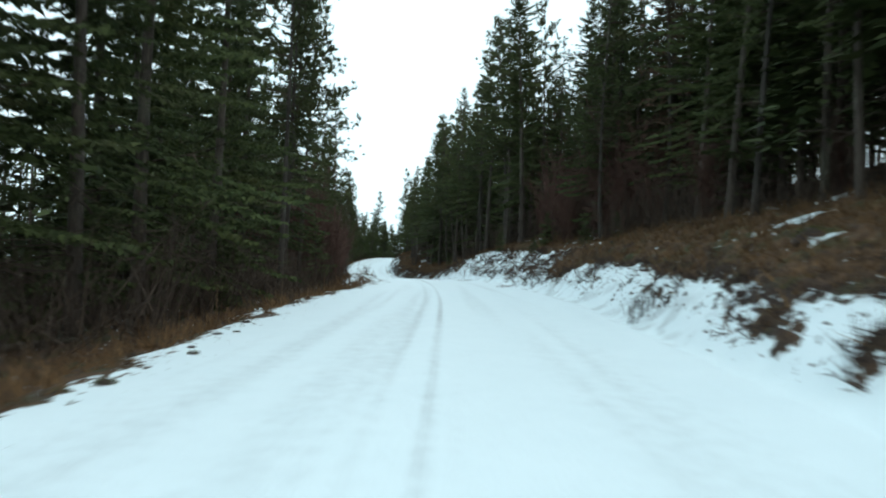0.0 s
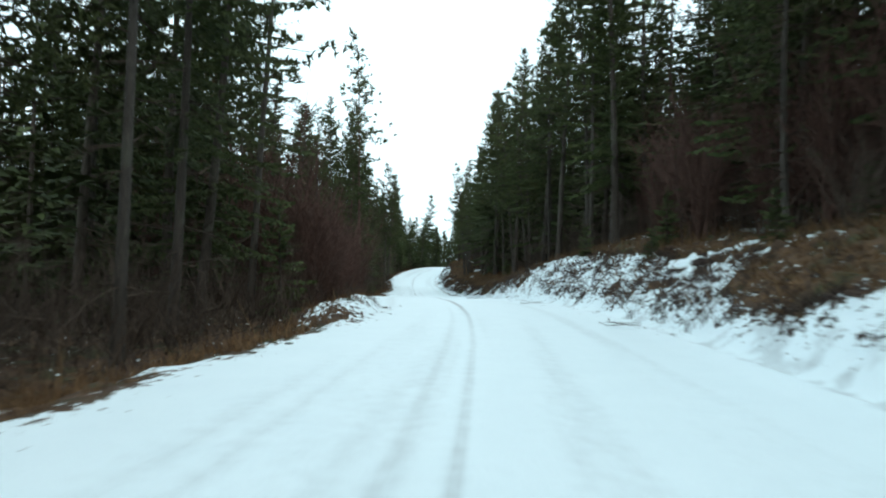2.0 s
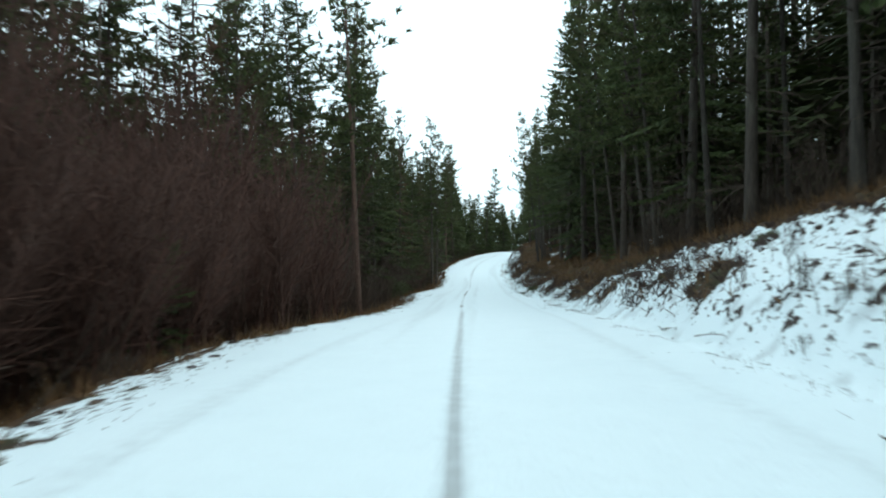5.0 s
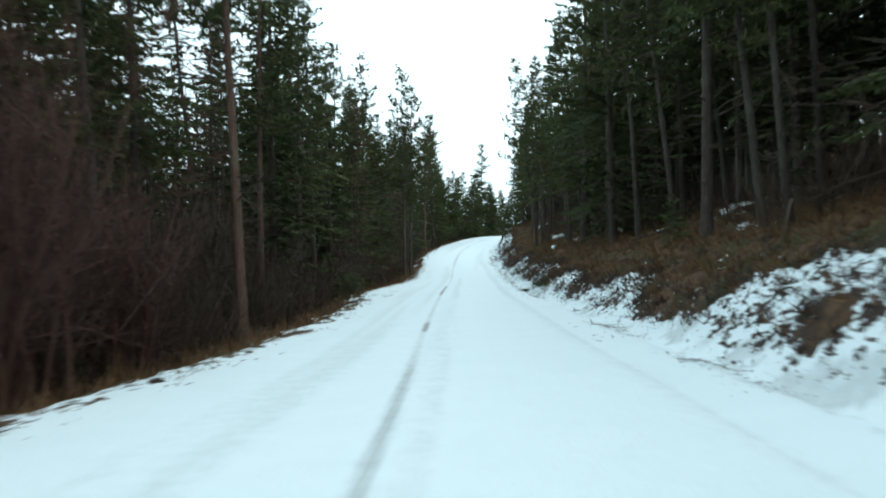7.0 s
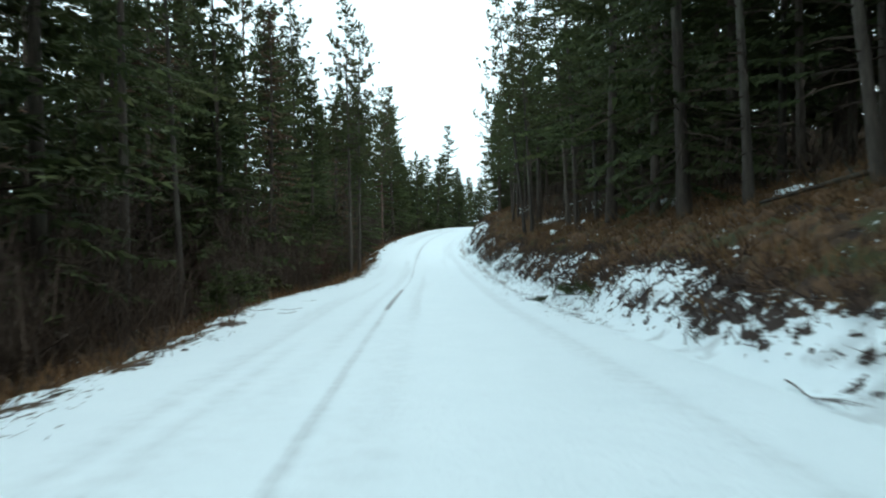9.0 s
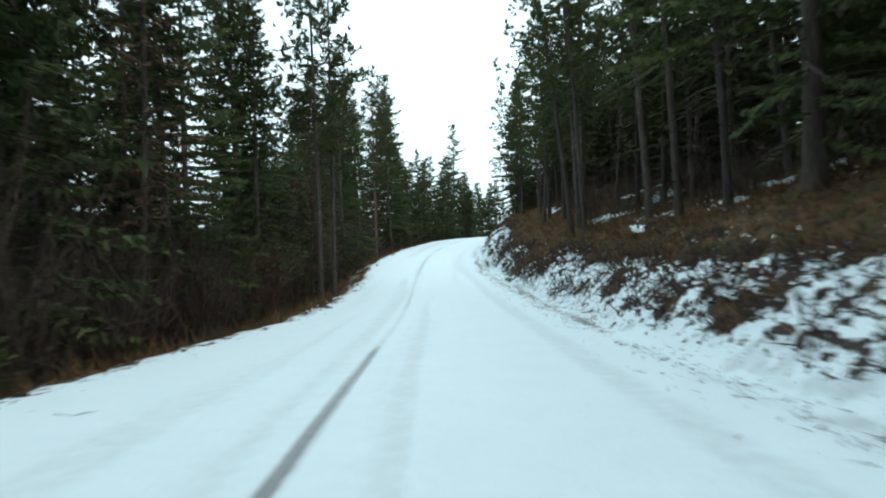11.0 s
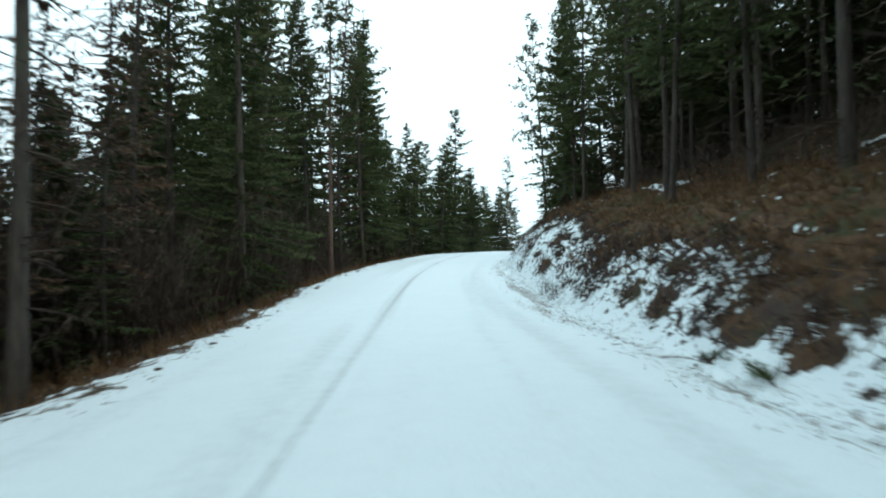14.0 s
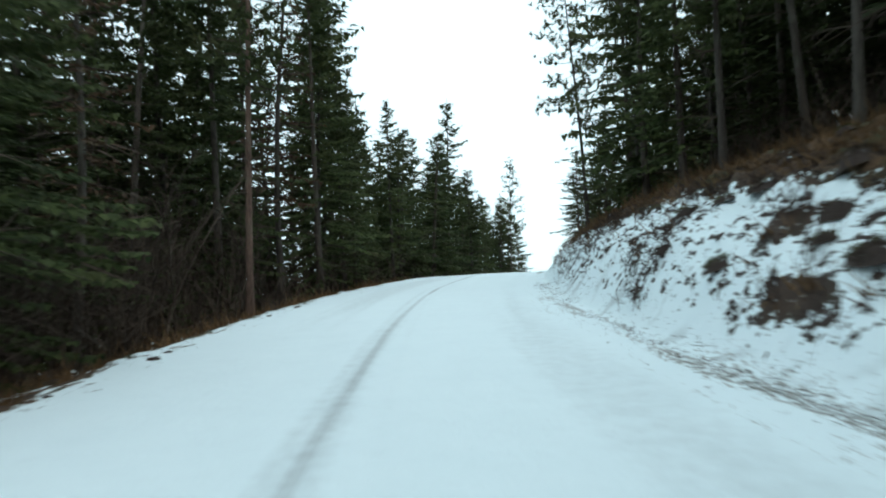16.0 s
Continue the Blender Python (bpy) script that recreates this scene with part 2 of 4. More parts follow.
def fbm(x, y, octaves=4, gain=0.5):
    total, amp, norm = 0.0, 1.0, 0.0
    for i in range(octaves):
        total = total + amp * value(x * 2 ** i + 17.3 * i, y * 2 ** i + 9.1 * i)
        norm, amp = norm + amp, amp * gain
    return total / norm


def ease(v, lo, hi):
    s = np.clip((v - lo) / (hi - lo), 0, 1)
    return s * s * (3 - 2 * s)


def clump(u, y):
    """Uneven lumps of grass and earth on the slopes, drawn out down the slope."""
    return 0.44 * fbm((u + 0.5 * y) * 2.4, (y - 0.35 * u) * 2.0, 3, 0.62) + 0.56 * fbm(u * 4.4 + 31, y * 3.9 + 1.2 * u, 3, 0.66)


def snow_cover(u, y):
    """How much snow lies at the offset u from the road's middle (1: all of it)."""
    left, right = -u - track(HALF_L, y), u - track(HALF_R, y)
    top = np.interp(y, SNOWTOP[:, 0], SNOWTOP[:, 1]) + 0.7 * (fbm(y * 0.8, u * 0.5 + 3.1, 3) - 0.5)
    much = np.interp(y, SNOWMUCH[:, 0], SNOWMUCH[:, 1]) + 0.34 * (1 - ease(right, 0.28, 0.75)) + 0.5 * (fbm(u * 0.9 + 40, y * 0.7, 2) - 0.5)
    bank = -0.26 + (much + 0.26) * (1 - ease(right, top - 0.25, top + 0.35))
    bank = bank + 1.15 * patches(SNOWED, right, y) - 0.6 * patches(BARED, right, y)
    hill = 0.85 * ease(fbm(u * 0.55 + 7, y * 0.4, 4, 0.6) + 0.012 * ease(y, 78, 86), 0.63, 0.71) * ease(right, 3.5, 6) * (1 - ease(right, 9.5, 14))
    bank = np.maximum(bank, hill) + 1.6 * (clump(u, y) - 0.49) * ease(right, 0.1, 0.5)
    r = np.clip(bank + 1.2 * (1 - ease(right + 0.7 * (fbm(u * 0.9, y * 0.6 + 5, 3) - 0.5), -0.1, 0.4)), -0.6, 1.6)
    edge = (fbm(u * 1.1 + 9, y * 0.7, 4) - 0.5) * 1.0
    l = 1 - ease(left + edge, -0.35, 0.25) * 0.95
    l = np.maximum(l, 0.72 * (1 - ease(left, 0.3, 1.5)) * ease(fbm(u * 2.0, y * 0.9, 3), 0.48, 0.60))
    hump = ease(y, 32.5, 35) * (1 - ease(y, 39, 42)) * (1 - ease(left, 1.0, 1.9))
    l = np.maximum(l, hump * (0.45 + 0.9 * (clump(u, y) - 0.35)))
    return np.where(u > 0, np.where(right > -0.4, r, 1.6), np.where(left > -0.8, l, 1.6))


def height(u, y, fine=True):
    left, right = -u - track(HALF_L, y), u - track(HALF_R, y)
    z = track(LINE, y, 2)
    z = z + 0.05 * (1 - ease(np.abs(u), 0, 4.0))
    roll = fbm(u * 0.12 + 3, y * 0.12, 3) - 0.5
    h = track(BANK, y) * (0.85 + 0.5 * (fbm(y * 0.16, y * 0 + 3.3, 3) - 0.2) * 0.6)
    ridge = 0.07 * np.exp(-((right + 0.25) / 0.3) ** 2)
    up = ridge + h * (0.60 * ease(right, 0.0, 1.3) + 0.40 * ease(right, 0.9, 2.8)) + 0.30 * np.maximum(right - 2.2, 0) - 0.12 * np.maximum(right - 16, 0) - 0.1 * np.maximum(right - 45, 0)
    up = up + ease(right, 3, 10) * roll * 1.6
    down = -0.55 * ease(left, 0.0, 2.0) - 0.06 * np.maximum(left - 1.5, 0) - 0.10 * np.maximum(left - 8, 0) + 0.15 * np.maximum(left - 45, 0) + ease(left, 2, 8) * roll * 1.2
    down = down + 0.5 * ease(y, 32.5, 35) * (1 - ease(y, 39, 42)) * ease(left, -0.3, 0.6) * (1 - ease(left, 1.2, 2.4))
    z = z + np.where(u > 0, up, down)
    if fine:
        lump = clump(u, y) - 0.5
        side = np.maximum(ease(right, 0.3, 1.4), ease(left, 0.1, 1.2))
        z = z - side * lump * 0.62 + side * (fbm(u * 2.6, y * 2.6, 3) - 0.5) * 0.22
        z = z + (1 - side) * (fbm(u * 1.5, y * 0.6, 3) - 0.5) * 0.025 + ease(right, -0.6, 0.3) * (fbm(u * 3.1, y * 2.3, 4, 0.6) - 0.5) * 0.10
    return z


def spot(u, y):
    """The place on the ground at the offset u from the road's middle."""
    y1 = np.array([float(y)])
    return Vector((float(track(LINE, y1)[0] + u), float(y), float(height(np.array([float(u)]), y1)[0])))


def mesh_from(name, verts, faces, material, smooth=False):
    me = bpy.data.meshes.new(name)
    me.from_pydata(np.asarray(verts).tolist(), [], np.asarray(faces).tolist())
    me.materials.append(material)
    if smooth:
        me.polygons.foreach_set("use_smooth", [True] * len(me.polygons))
    return me


def steps(*spans):
    """Stations along an axis: (start, end, step) after one another."""
    out = []
    for a, b, s in spans:
        out += list(np.arange(a, b - 1e-6, s))
    return np.array(out + [spans[-1][1]])


LANE = np.array([(-40, 0.0), (0, 0.0), (17, -0.1), (25, -0.1), (40, -0.1), (53, -0.1), (62, -0.38), (71, -0.56), (86, -0.6), (91, -0.58), (97, -0.5), (103, -0.48), (119, -0.55), (130, -0.4), (170, -0.1), (900, 0)])


def sheet(name, us, ys, label):
    U, Y = np.meshgrid(us, ys)
    X = track(LINE, Y) + U
    Z = height(U, Y)
    sn = snow_cover(U, Y)
    right = U - track(HALF_R, Y)
    # faint wheel tracks and the gritty strip at the foot of the bank
    wear = np.zeros_like(Y)
    on = ease(fbm(Y * 0.10, Y * 0 + 2.2, 3), 0.34, 0.58)
    lane = track(LANE, Y) + 0.04 * (fbm(Y * 0.2, Y * 0 + 7.7, 2) - 0.5)
    for shift, strength, near in ((0.0, 0.56, 0.0), (0.42, 0.12, 1.0)):
        d = np.abs(U - lane + shift)
        rut = (1 - ease(d, 0.02, 0.11)) * strength * (0.55 + 0.45 * on)
        rut = rut * (np.interp(Y, [0, 36, 46], [1, 1, 0.0]) if near else np.interp(Y, [0, 62, 70.6, 71.3, 73, 73.6, 86.4, 87.3, 95.2, 96.2, 118, 121, 129, 150, 156, 200], [0.6, 0.55, 0.5, 1.75, 1.75, 0.5, 0.5, 1.75, 1.7, 0.6, 0.4, 0.28, 0.6, 0.85, 0.5, 0.5]))
        wear = wear + rut
        Z = Z - rut * 0.02
    wear = wear + (0.13 + 0.16 * ease(fbm(U * 2.0 + 11, Y * 0.045, 3), 0.42, 0.72)) * (1 - ease(np.abs(U), 2.4, 3.3))
    # trodden snow on the shoulder: grey mottling painted for the shade in its relief
    wear = wear + 0.42 * ease(fbm(U * 2.6 + 0.5 * Y, Y * 1.7 + 3, 4, 0.62), 0.42, 0.70) * ease(right, -0.5, 0.0) * (1 - ease(right, 0.7, 1.3)) * ease(Y, 6, 14)
    streak = fbm(U * 4.5, Y * 0.22, 4, 0.6)
    foot = (1 - ease(np.abs(right - np.interp(Y, [66, 92, 112, 118, 124], [-0.2, 0.12, 0.08, -0.2, -0.28])), 0.06, np.interp(Y, [112, 124, 131], [0.62, 0.9, 1.1]))) * ease(Y, 66, 100) * np.interp(Y, [112, 122], [1.0, 0.88]) * (0.35 + 0.65 * ease(streak, 0.38, 0.64)) * (0.4 + 0.6 * ease(fbm(Y * 0.16, Y * 0 + 8.4, 3), 0.25, 0.6))
    nu, ny = len(us), len(ys)
    verts = np.stack([X, Y, Z], -1).reshape(-1, 3)
    i = (np.arange(ny - 1)[:, None] * nu + np.arange(nu - 1)[None, :]).reshape(-1)
    faces = np.stack([i, i + 1, i + nu + 1, i + nu], -1)
    me = mesh_from(name, verts, faces, GROUND, True)
    top = np.interp(Y, SNOWTOP[:, 0], SNOWTOP[:, 1])
    turf = np.where(U < 0, 0.8, np.maximum(ease(right, top - 0.3, top + 0.3), 0.85 * np.interp(Y, [120, 128], [1.0, 0.3]) * patches(BARED, right, Y)))
    for key, val in (("snow", sn), ("wear", wear), ("grit", foot), ("turf", turf)):
        a = me.attributes.new(key, "FLOAT", "POINT")
        a.data.foreach_set("value", val.reshape(-1).astype(np.float32))
    return tagged(new(name, me), label, "ground" if name != "road" else "road", kind="structure")


YS = steps((-300, -20, 20), (-20, -4, 1.0), (-4, 4, 0.3), (4, 146, 0.13), (146, 150, 0.25), (150, 215, 0.6), (215, 300, 4), (300, 900, 60))
sheet("road", steps((-2.6, -1.0, 0.2), (-1.0, 0.3, 0.055), (0.3, 2.6, 0.2)), YS, "gravel forest road under smooth white snow with wheel tracks")
sheet("ground", steps((2.6, 3.3, 0.12), (3.3, 6.6, 0.075), (6.6, 7.8, 0.12), (7.8, 13, 0.26), (13, 30, 1.2), (30, 60, 6), (60, 400, 40)), YS, "forest bank with dry grass and patchy snow beside the road").name = "ground_bank"
sheet("ground", steps((-400, -60, 40), (-60, -30, 6), (-30, -10, 1.2), (-10, -6.5, 0.35), (-6.5, -2.6, 0.14)), YS, "brown forest floor with dry grass below the road").name = "ground_verge"

# ---- tree building ----


def tube(points, radii, sides=6):
    """Rings along a line of points: verts and quads."""
    pts = np.asarray(points, float)
    n = len(pts)
    ang = np.arange(sides) / sides * 2 * np.pi
    t = np.gradient(pts, axis=0)
    t /= np.linalg.norm(t, axis=1)[:, None] + 1e-9
    ref = np.where(np.abs(t[:, 2:3]) > 0.9, np.array([[1.0, 0, 0]]), np.array([[0, 0, 1.0]]))
    a = np.cross(t, ref)
    a /= np.linalg.norm(a, axis=1)[:, None] + 1e-9
    b = np.cross(t, a)
    r = np.asarray(radii)[:, None, None]
    v = pts[:, None, :] + r * (np.cos(ang)[None, :, None] * a[:, None, :] + np.sin(ang)[None, :, None] * b[:, None, :])
    i = np.arange(n - 1)[:, None] * sides
    j = np.arange(sides)[None, :]
    f = np.stack([i + j, i + (j + 1) % sides, i + sides + (j + 1) % sides, i + sides + j], -1).reshape(-1, 4)
    return v.reshape(-1, 3), f


class Pile:
    """Gathers verts and faces of several pieces."""

    def __init__(self):
        self.v, self.f, self.n = [], [], 0

    def add(self, v, f):
        v = np.asarray(v, float)
        self.v.append(v)
        self.f += (np.asarray(f) + self.n).tolist()
        self.n += len(v)

    def blades(self, base, tip, wide):
        """Many thin triangles: base points, tips and the half-width vectors."""
        v = np.stack([base - wide, base + wide, tip], 1).reshape(-1, 3)
        f = np.arange(len(base) * 3).reshape(-1, 3)
        self.add(v, f)

    def mesh(self, name, material, smooth=False):
        me = bpy.data.meshes.new(name)
        me.from_pydata(np.concatenate(self.v).tolist(), [], self.f)
        me.materials.append(material)
        if smooth:
            me.polygons.foreach_set("use_smooth", [True] * len(me.polygons))
        return me


def trunk_line(rs, tall, bend):
    z = np.linspace(-0.4, tall, 12)
    s = np.clip(z / tall, 0, 1)
    w = rs.uniform(-1, 1, 4) * bend
    return np.stack([w[0] * s ** 2 + w[1] * 0.3 * np.sin(s * 5), w[2] * s ** 2 + w[3] * 0.3 * np.sin(s * 4 + 1), z], -1)


def at_height(line, z):
    return np.stack([np.interp(z, line[:, 2], line[:, 0]), np.interp(z, line[:, 2], line[:, 1]), z], -1)


def limbs(rs, line, low, high, count, length, pile, droop=0.1):
    """Bare thin branches on a trunk."""
    for _ in range(count):
        z = rs.uniform(low, high)
        o = at_height(line, np.array([z]))[0]
        a = rs.uniform(0, 2 * np.pi)
        l = length * rs.uniform(0.4, 1.1)
        d = np.array([np.cos(a), np.sin(a), rs.uniform(-0.35, 0.25)])
        p = np.array([o, o + d * l * 0.5, o + d * l + np.array([0, 0, -droop * l])])
        pile.add(*tube(p, [0.022, 0.014, 0.004], 3))
        for _ in range(3):
            s = rs.uniform(0.3, 0.95)
            q = o + d * l * s
            e = q + (d + rs.uniform(-0.9, 0.9, 3)) * l * 0.3
            pile.blades(q[None], e[None], np.cross(e - q, rs.normal(size=3))[None] * 0.012 / (np.linalg.norm(e - q) + 0.01))


def fir_crown(rs, line, tall, low, wide, dense, pile, spray=0.40, gap=0.36, wisp=1.0, fine=False):
    """Whorls of drooping branches set with short needle sprays."""
    z = low
    while z < tall - 0.25:
        s = (z - low) / (tall - low)
        reach = wide * (1 - s) ** 0.8 * min(1.0, 0.55 + s * 3.0) + 0.18
        for _ in range(rs.randint(4, 7)):
            a = rs.uniform(0, 2 * np.pi)
            l = reach * rs.uniform(0.55, 1.18)
            rise = -0.28 + 0.75 * s + rs.uniform(-0.12, 0.12)
            o = at_height(line, np.array([z + rs.uniform(-0.15, 0.15)]))[0]
            out = np.array([np.cos(a), np.sin(a), 0.0])
            near = fine and z < 7.5
            leaf, slim = (0.19, 0.105) if near else (spray, 0.165 if fine else 0.22)
            n = max(3, int(l * (27 if near else dense)))
            t = np.linspace(0.16, 1.0, n) + rs.uniform(-0.03, 0.03, n)
            bend = rise * t - 0.10 * t * t * l / 2 + 0.10 * t ** 4
            c = o + out[None] * (t * l)[:, None] + np.array([0, 0, 1.0])[None] * (bend * l)[:, None]
            c[:, 2] += rs.uniform(-0.05, 0.04, n)
            side = np.array([-out[1], out[0], 0.0])
            for sign in (-1, 1):
                m = leaf * (1.15 - 0.65 * t) * rs.uniform(0.65, 1.25, n)
                m = np.minimum(m, 0.55 * l + 0.12)
                tip = c + side[None] * (sign * m * 0.80)[:, None] + out[None] * (m * rs.uniform(0.3, 0.8, n))[:, None]
                tip[:, 2] += m * rs.uniform(-0.6, 0.12, n)
                w = np.stack([out[0] + rs.uniform(-0.5, 0.5, n), out[1] + rs.uniform(-0.5, 0.5, n), rs.uniform(-0.8, 0.8, n)], -1)
                w *= (slim * m / (np.linalg.norm(w, axis=1) + 1e-6))[:, None]
                pile.blades(c, tip, w)
            if rs.rand() > wisp:
                continue
            hang = c + np.stack([rs.uniform(-0.1, 0.1, n), rs.uniform(-0.1, 0.1, n), -leaf * rs.uniform(0.3, 0.7, n)], -1)
            pile.blades(c, hang, np.repeat((out * 0.07)[None], n, 0))
        z += gap * rs.uniform(0.75, 1.25) * (1 - 0.35 * s)
    top = at_height(line, np.array([tall]))[0]
    a = np.arange(5) / 5 * 2 * np.pi
    c = np.repeat(top[None] - np.array([[0, 0, 0.35]]), 5, 0)
    pile.blades(c, c + np.stack([0.22 * np.cos(a), 0.22 * np.sin(a), 0 * a + 0.3], -1), np.repeat(np.array([[0.03, 0.03, 0]]), 5, 0))
    pile.blades(top[None] - np.array([[0, 0, 0.5]]), top[None] + np.array([[0, 0, 0.35]]), np.array([[0.04, 0.0, 0]]))


def pine_crown(rs, line, tall, low, wide, tufts, pile, wood):
    """Upswept limbs that carry round needle tufts."""
    z = low
    while z < tall - 0.2:
        s = (z - low) / (tall - low)
        reach = wide * (1 - s ** 1.6) * min(1.0, 0.5 + s * 2.5) + 0.25
        for _ in range(rs.randint(3, 6)):
            a = rs.uniform(0, 2 * np.pi)
            l = reach * rs.uniform(0.5, 1.15)
            o = at_height(line, np.array([z + rs.uniform(-0.2, 0.2)]))[0]
            rise = 0.05 + 0.5 * s + rs.uniform(-0.15, 0.2)
            d = np.array([np.cos(a), np.sin(a), rise])
            sag = np.array([0, 0, -0.12 * l])
            wood.add(*tube(np.array([o, o + d * l * 0.5 + sag, o + d * l]), [0.03, 0.02, 0.008], 3))
            for k in range(max(2, int(tufts * l))):
                q = rs.uniform(0.35, 1.02)
                c = o + d * l * q + sag * 4 * q * (1 - q) + rs.uniform(-0.22, 0.22, 3) * (0.5 + q)
                n = 9
                v = rs.normal(size=(n, 3)) + np.array([0, 0, 0.5]) + d * 0.5
                v /= np.linalg.norm(v, axis=1)[:, None]
                m = rs.uniform(0.20, 0.36, n)
                w = np.cross(v, rs.normal(size=(n, 3)))
                w *= (0.045 / (np.linalg.norm(w, axis=1) + 1e-6))[:, None]
                pile.blades(np.repeat(c[None], n, 0), c + v * m[:, None], w)
        z += rs.uniform(0.45, 0.85) * (1 - 0.3 * s)


def tree(kind, seed, tall, low, wide, radius, bend=0.25, dense=7.5, leaf=0.42, gap=0.40, fine=False):
    """A conifer as a thing: trunk, crown and bare lower branches."""
    rs = np.random.RandomState(seed)
    line = trunk_line(rs, tall, bend)
    base = new(kind.replace("red", "") + "_tree")
    s = np.clip(line[:, 2] / tall, 0, 1)
    wood = Pile()
    wood.add(*tube(line, 0.78 * radius * (1 - 0.93 * s) * (1 + 0.35 * np.exp(-np.maximum(line[:, 2], 0) * 2.5)) + 0.008, 9))
    twigs, crown = Pile(), Pile()
    if kind == "fir":
        limbs(rs, line, 0.6, max(low + 2, 4.0), 22, wide * 0.75, twigs)
        fir_crown(rs, line, tall, low, wide, dense, crown, leaf, gap, 0.6, fine)
    elif "pine" in kind:
        limbs(rs, line, 1.2, low + 1.5, 26, 1.3, twigs)
        pine_crown(rs, line, tall, low, wide, 5.2, crown, twigs)
    elif kind == "dead":
        limbs(rs, line, 0.8, tall * 0.95, 80, 1.4, twigs)
        fir_crown(rs, line, tall * 0.95, tall * 0.25, wide * 0.8, 7.0, crown, 0.24, 0.48, 0.4)
    mat = {"fir": FIR, "pine": PINE, "redpine": PINE, "dead": DEADNEEDLE}[kind]
    for name, p, m in (("trunk", wood, {"fir": BARK, "redpine": REDBARK}.get(kind, GREYBARK)), ("crown", crown, mat), ("dead_branches", twigs, TWIG)):
        ob = new(name, p.mesh(name, m, name == "trunk"))
        ob.parent = base
        if name == "trunk":
            stem = ob
        if name == "dead_branches":
            ob.name, ob["kind"], ob.parent = "branchwork", "stuff", stem
    return base


FIR_LABELS = "tall dark green fir with drooping branches in the roadside forest"
PINE_LABELS = "tall pine with bare brown trunk and green tufted crown"
DEAD_LABELS = "dry brown conifer with bare twigs at the forest edge"
KINDS = {
    "fir": [tree("fir", 11, 15.5, 0.9, 3.0, 0.19, 0.25, 11.5, 0.33, 0.32, True), tree("fir", 12, 18.5, 1.6, 3.2, 0.22, 0.25, 11.5, 0.34, 0.34, True), tree("fir", 14, 17.0, 2.6, 2.7, 0.20, 0.25, 11.5, 0.33, 0.33, True)],
    "firhigh": [tree("fir", 16, 18.0, 6.0, 2.5, 0.19, 0.35, 12, 0.30, 0.36, True), tree("fir", 17, 16.0, 4.5, 2.3, 0.16, 0.4, 11, 0.30, 0.36, True)],
    "firback": [tree("fir", 13, 12.0, 0.5, 2.6, 0.15), tree("fir", 15, 14.0, 0.8, 2.4, 0.16), tree("fir", 18, 17.0, 1.5, 2.9, 0.20)],
    "pine": [tree("pine", 21, 17.5, 6.0, 2.5, 0.145, 0.5), tree("pine", 22, 19.5, 7.5, 2.7, 0.165, 0.6), tree("pine", 23, 15.0, 4.5, 2.2, 0.125, 0.5)],
    "redpine": [tree("redpine", 24, 18.5, 7.5, 2.3, 0.15, 0.5)],
    "dead": [tree("dead", 31, 13.0, 4.0, 1.9, 0.12, 0.5), tree("dead", 32, 10.0, 3.0, 1.7, 0.10, 0.6)],
    "sapling": [tree("fir", 41, 3.2, 0.15, 1.05, 0.045, 0.05, 14, 0.24, 0.22, True), tree("fir", 42, 5.0, 0.2, 1.45, 0.065, 0.08, 14, 0.24, 0.26, True)],
}
TALL = {"fir": (15.5, 18.5, 17.0), "firhigh": (18.0, 16.0), "firback": (12.0, 14.0, 17.0), "pine": (17.5, 19.5, 15.0), "redpine": (18.5,), "dead": (13.0, 10.0), "sapling": (3.2, 5.0)}
USED = set()
for key, label, cat in (("fir", FIR_LABELS, "conifer tree"), ("firhigh", "fir with bare lower trunk and dark green crown", "conifer tree"), ("firback", "bushy dark green fir in the forest behind the road", "conifer tree"), ("pine", PINE_LABELS, "pine tree"), ("redpine", "tall pine with reddish brown bare trunk", "pine tree"), ("dead", DEAD_LABELS, "dead tree"), ("sapling", "small bushy green young fir at the road's edge", "young tree")):
    for ob in KINDS[key]:
        tagged(ob, label, cat, "roadside forest trees")
        if key == "sapling":
            ob.name = "young_fir"

rng = random.Random(7)
PLANTED = []


def plant(kind, x, y, tall=None, which=None, lean=1.5, tip=0.0):
    """Sets one tree on the ground at (x, y)."""
    i = rng.randrange(len(KINDS[kind])) if which is None else which
    model = KINDS[kind][i]
    if kind == "firback" and tall and tall < 11.6:
        i, model = 0, KINDS[kind][0]
    size = (tall / TALL[kind][i]) if tall else rng.uniform(0.85, 1.12)
    broad = size * (1.4 if kind == "firback" and tall and tall < 11.6 else 1.0)
    y1 = np.array([float(y)])
    u = x - float(track(LINE, y1)[0])
    z = float(height(np.array([u]), y1, False)[0])
    m = pose(x, y, z, rng.gauss(0, lean), tip + rng.gauss(0, lean)) @ pose(0, 0, 0, 0, 0, rng.uniform(0, 360))
    PLANTED.append((x, y, 1.0))
    if (kind, i) not in USED:
        USED.add((kind, i))
        model.matrix_basis = m @ Matrix.Diagonal((broad, broad, size, 1))
        return model
    ob = copy_thing(model, m)
    ob.scale = (broad, broad, size)
    return ob


def free(x, y, apart):
    return all((x - a) ** 2 + (y - b) ** 2 > (apart * s) ** 2 for a, b, s in PLANTED)


def cleared(x, y):
    """The strip cut through the wood where the sky shows beside the wires."""
    return 118.5 < y < 172 and -22.5 - 0.66 * (y - 119) < x < -17.3 - 0.60 * (y - 119)


def centre(y):
    return float(track(LINE, np.array([float(y)]))[0])


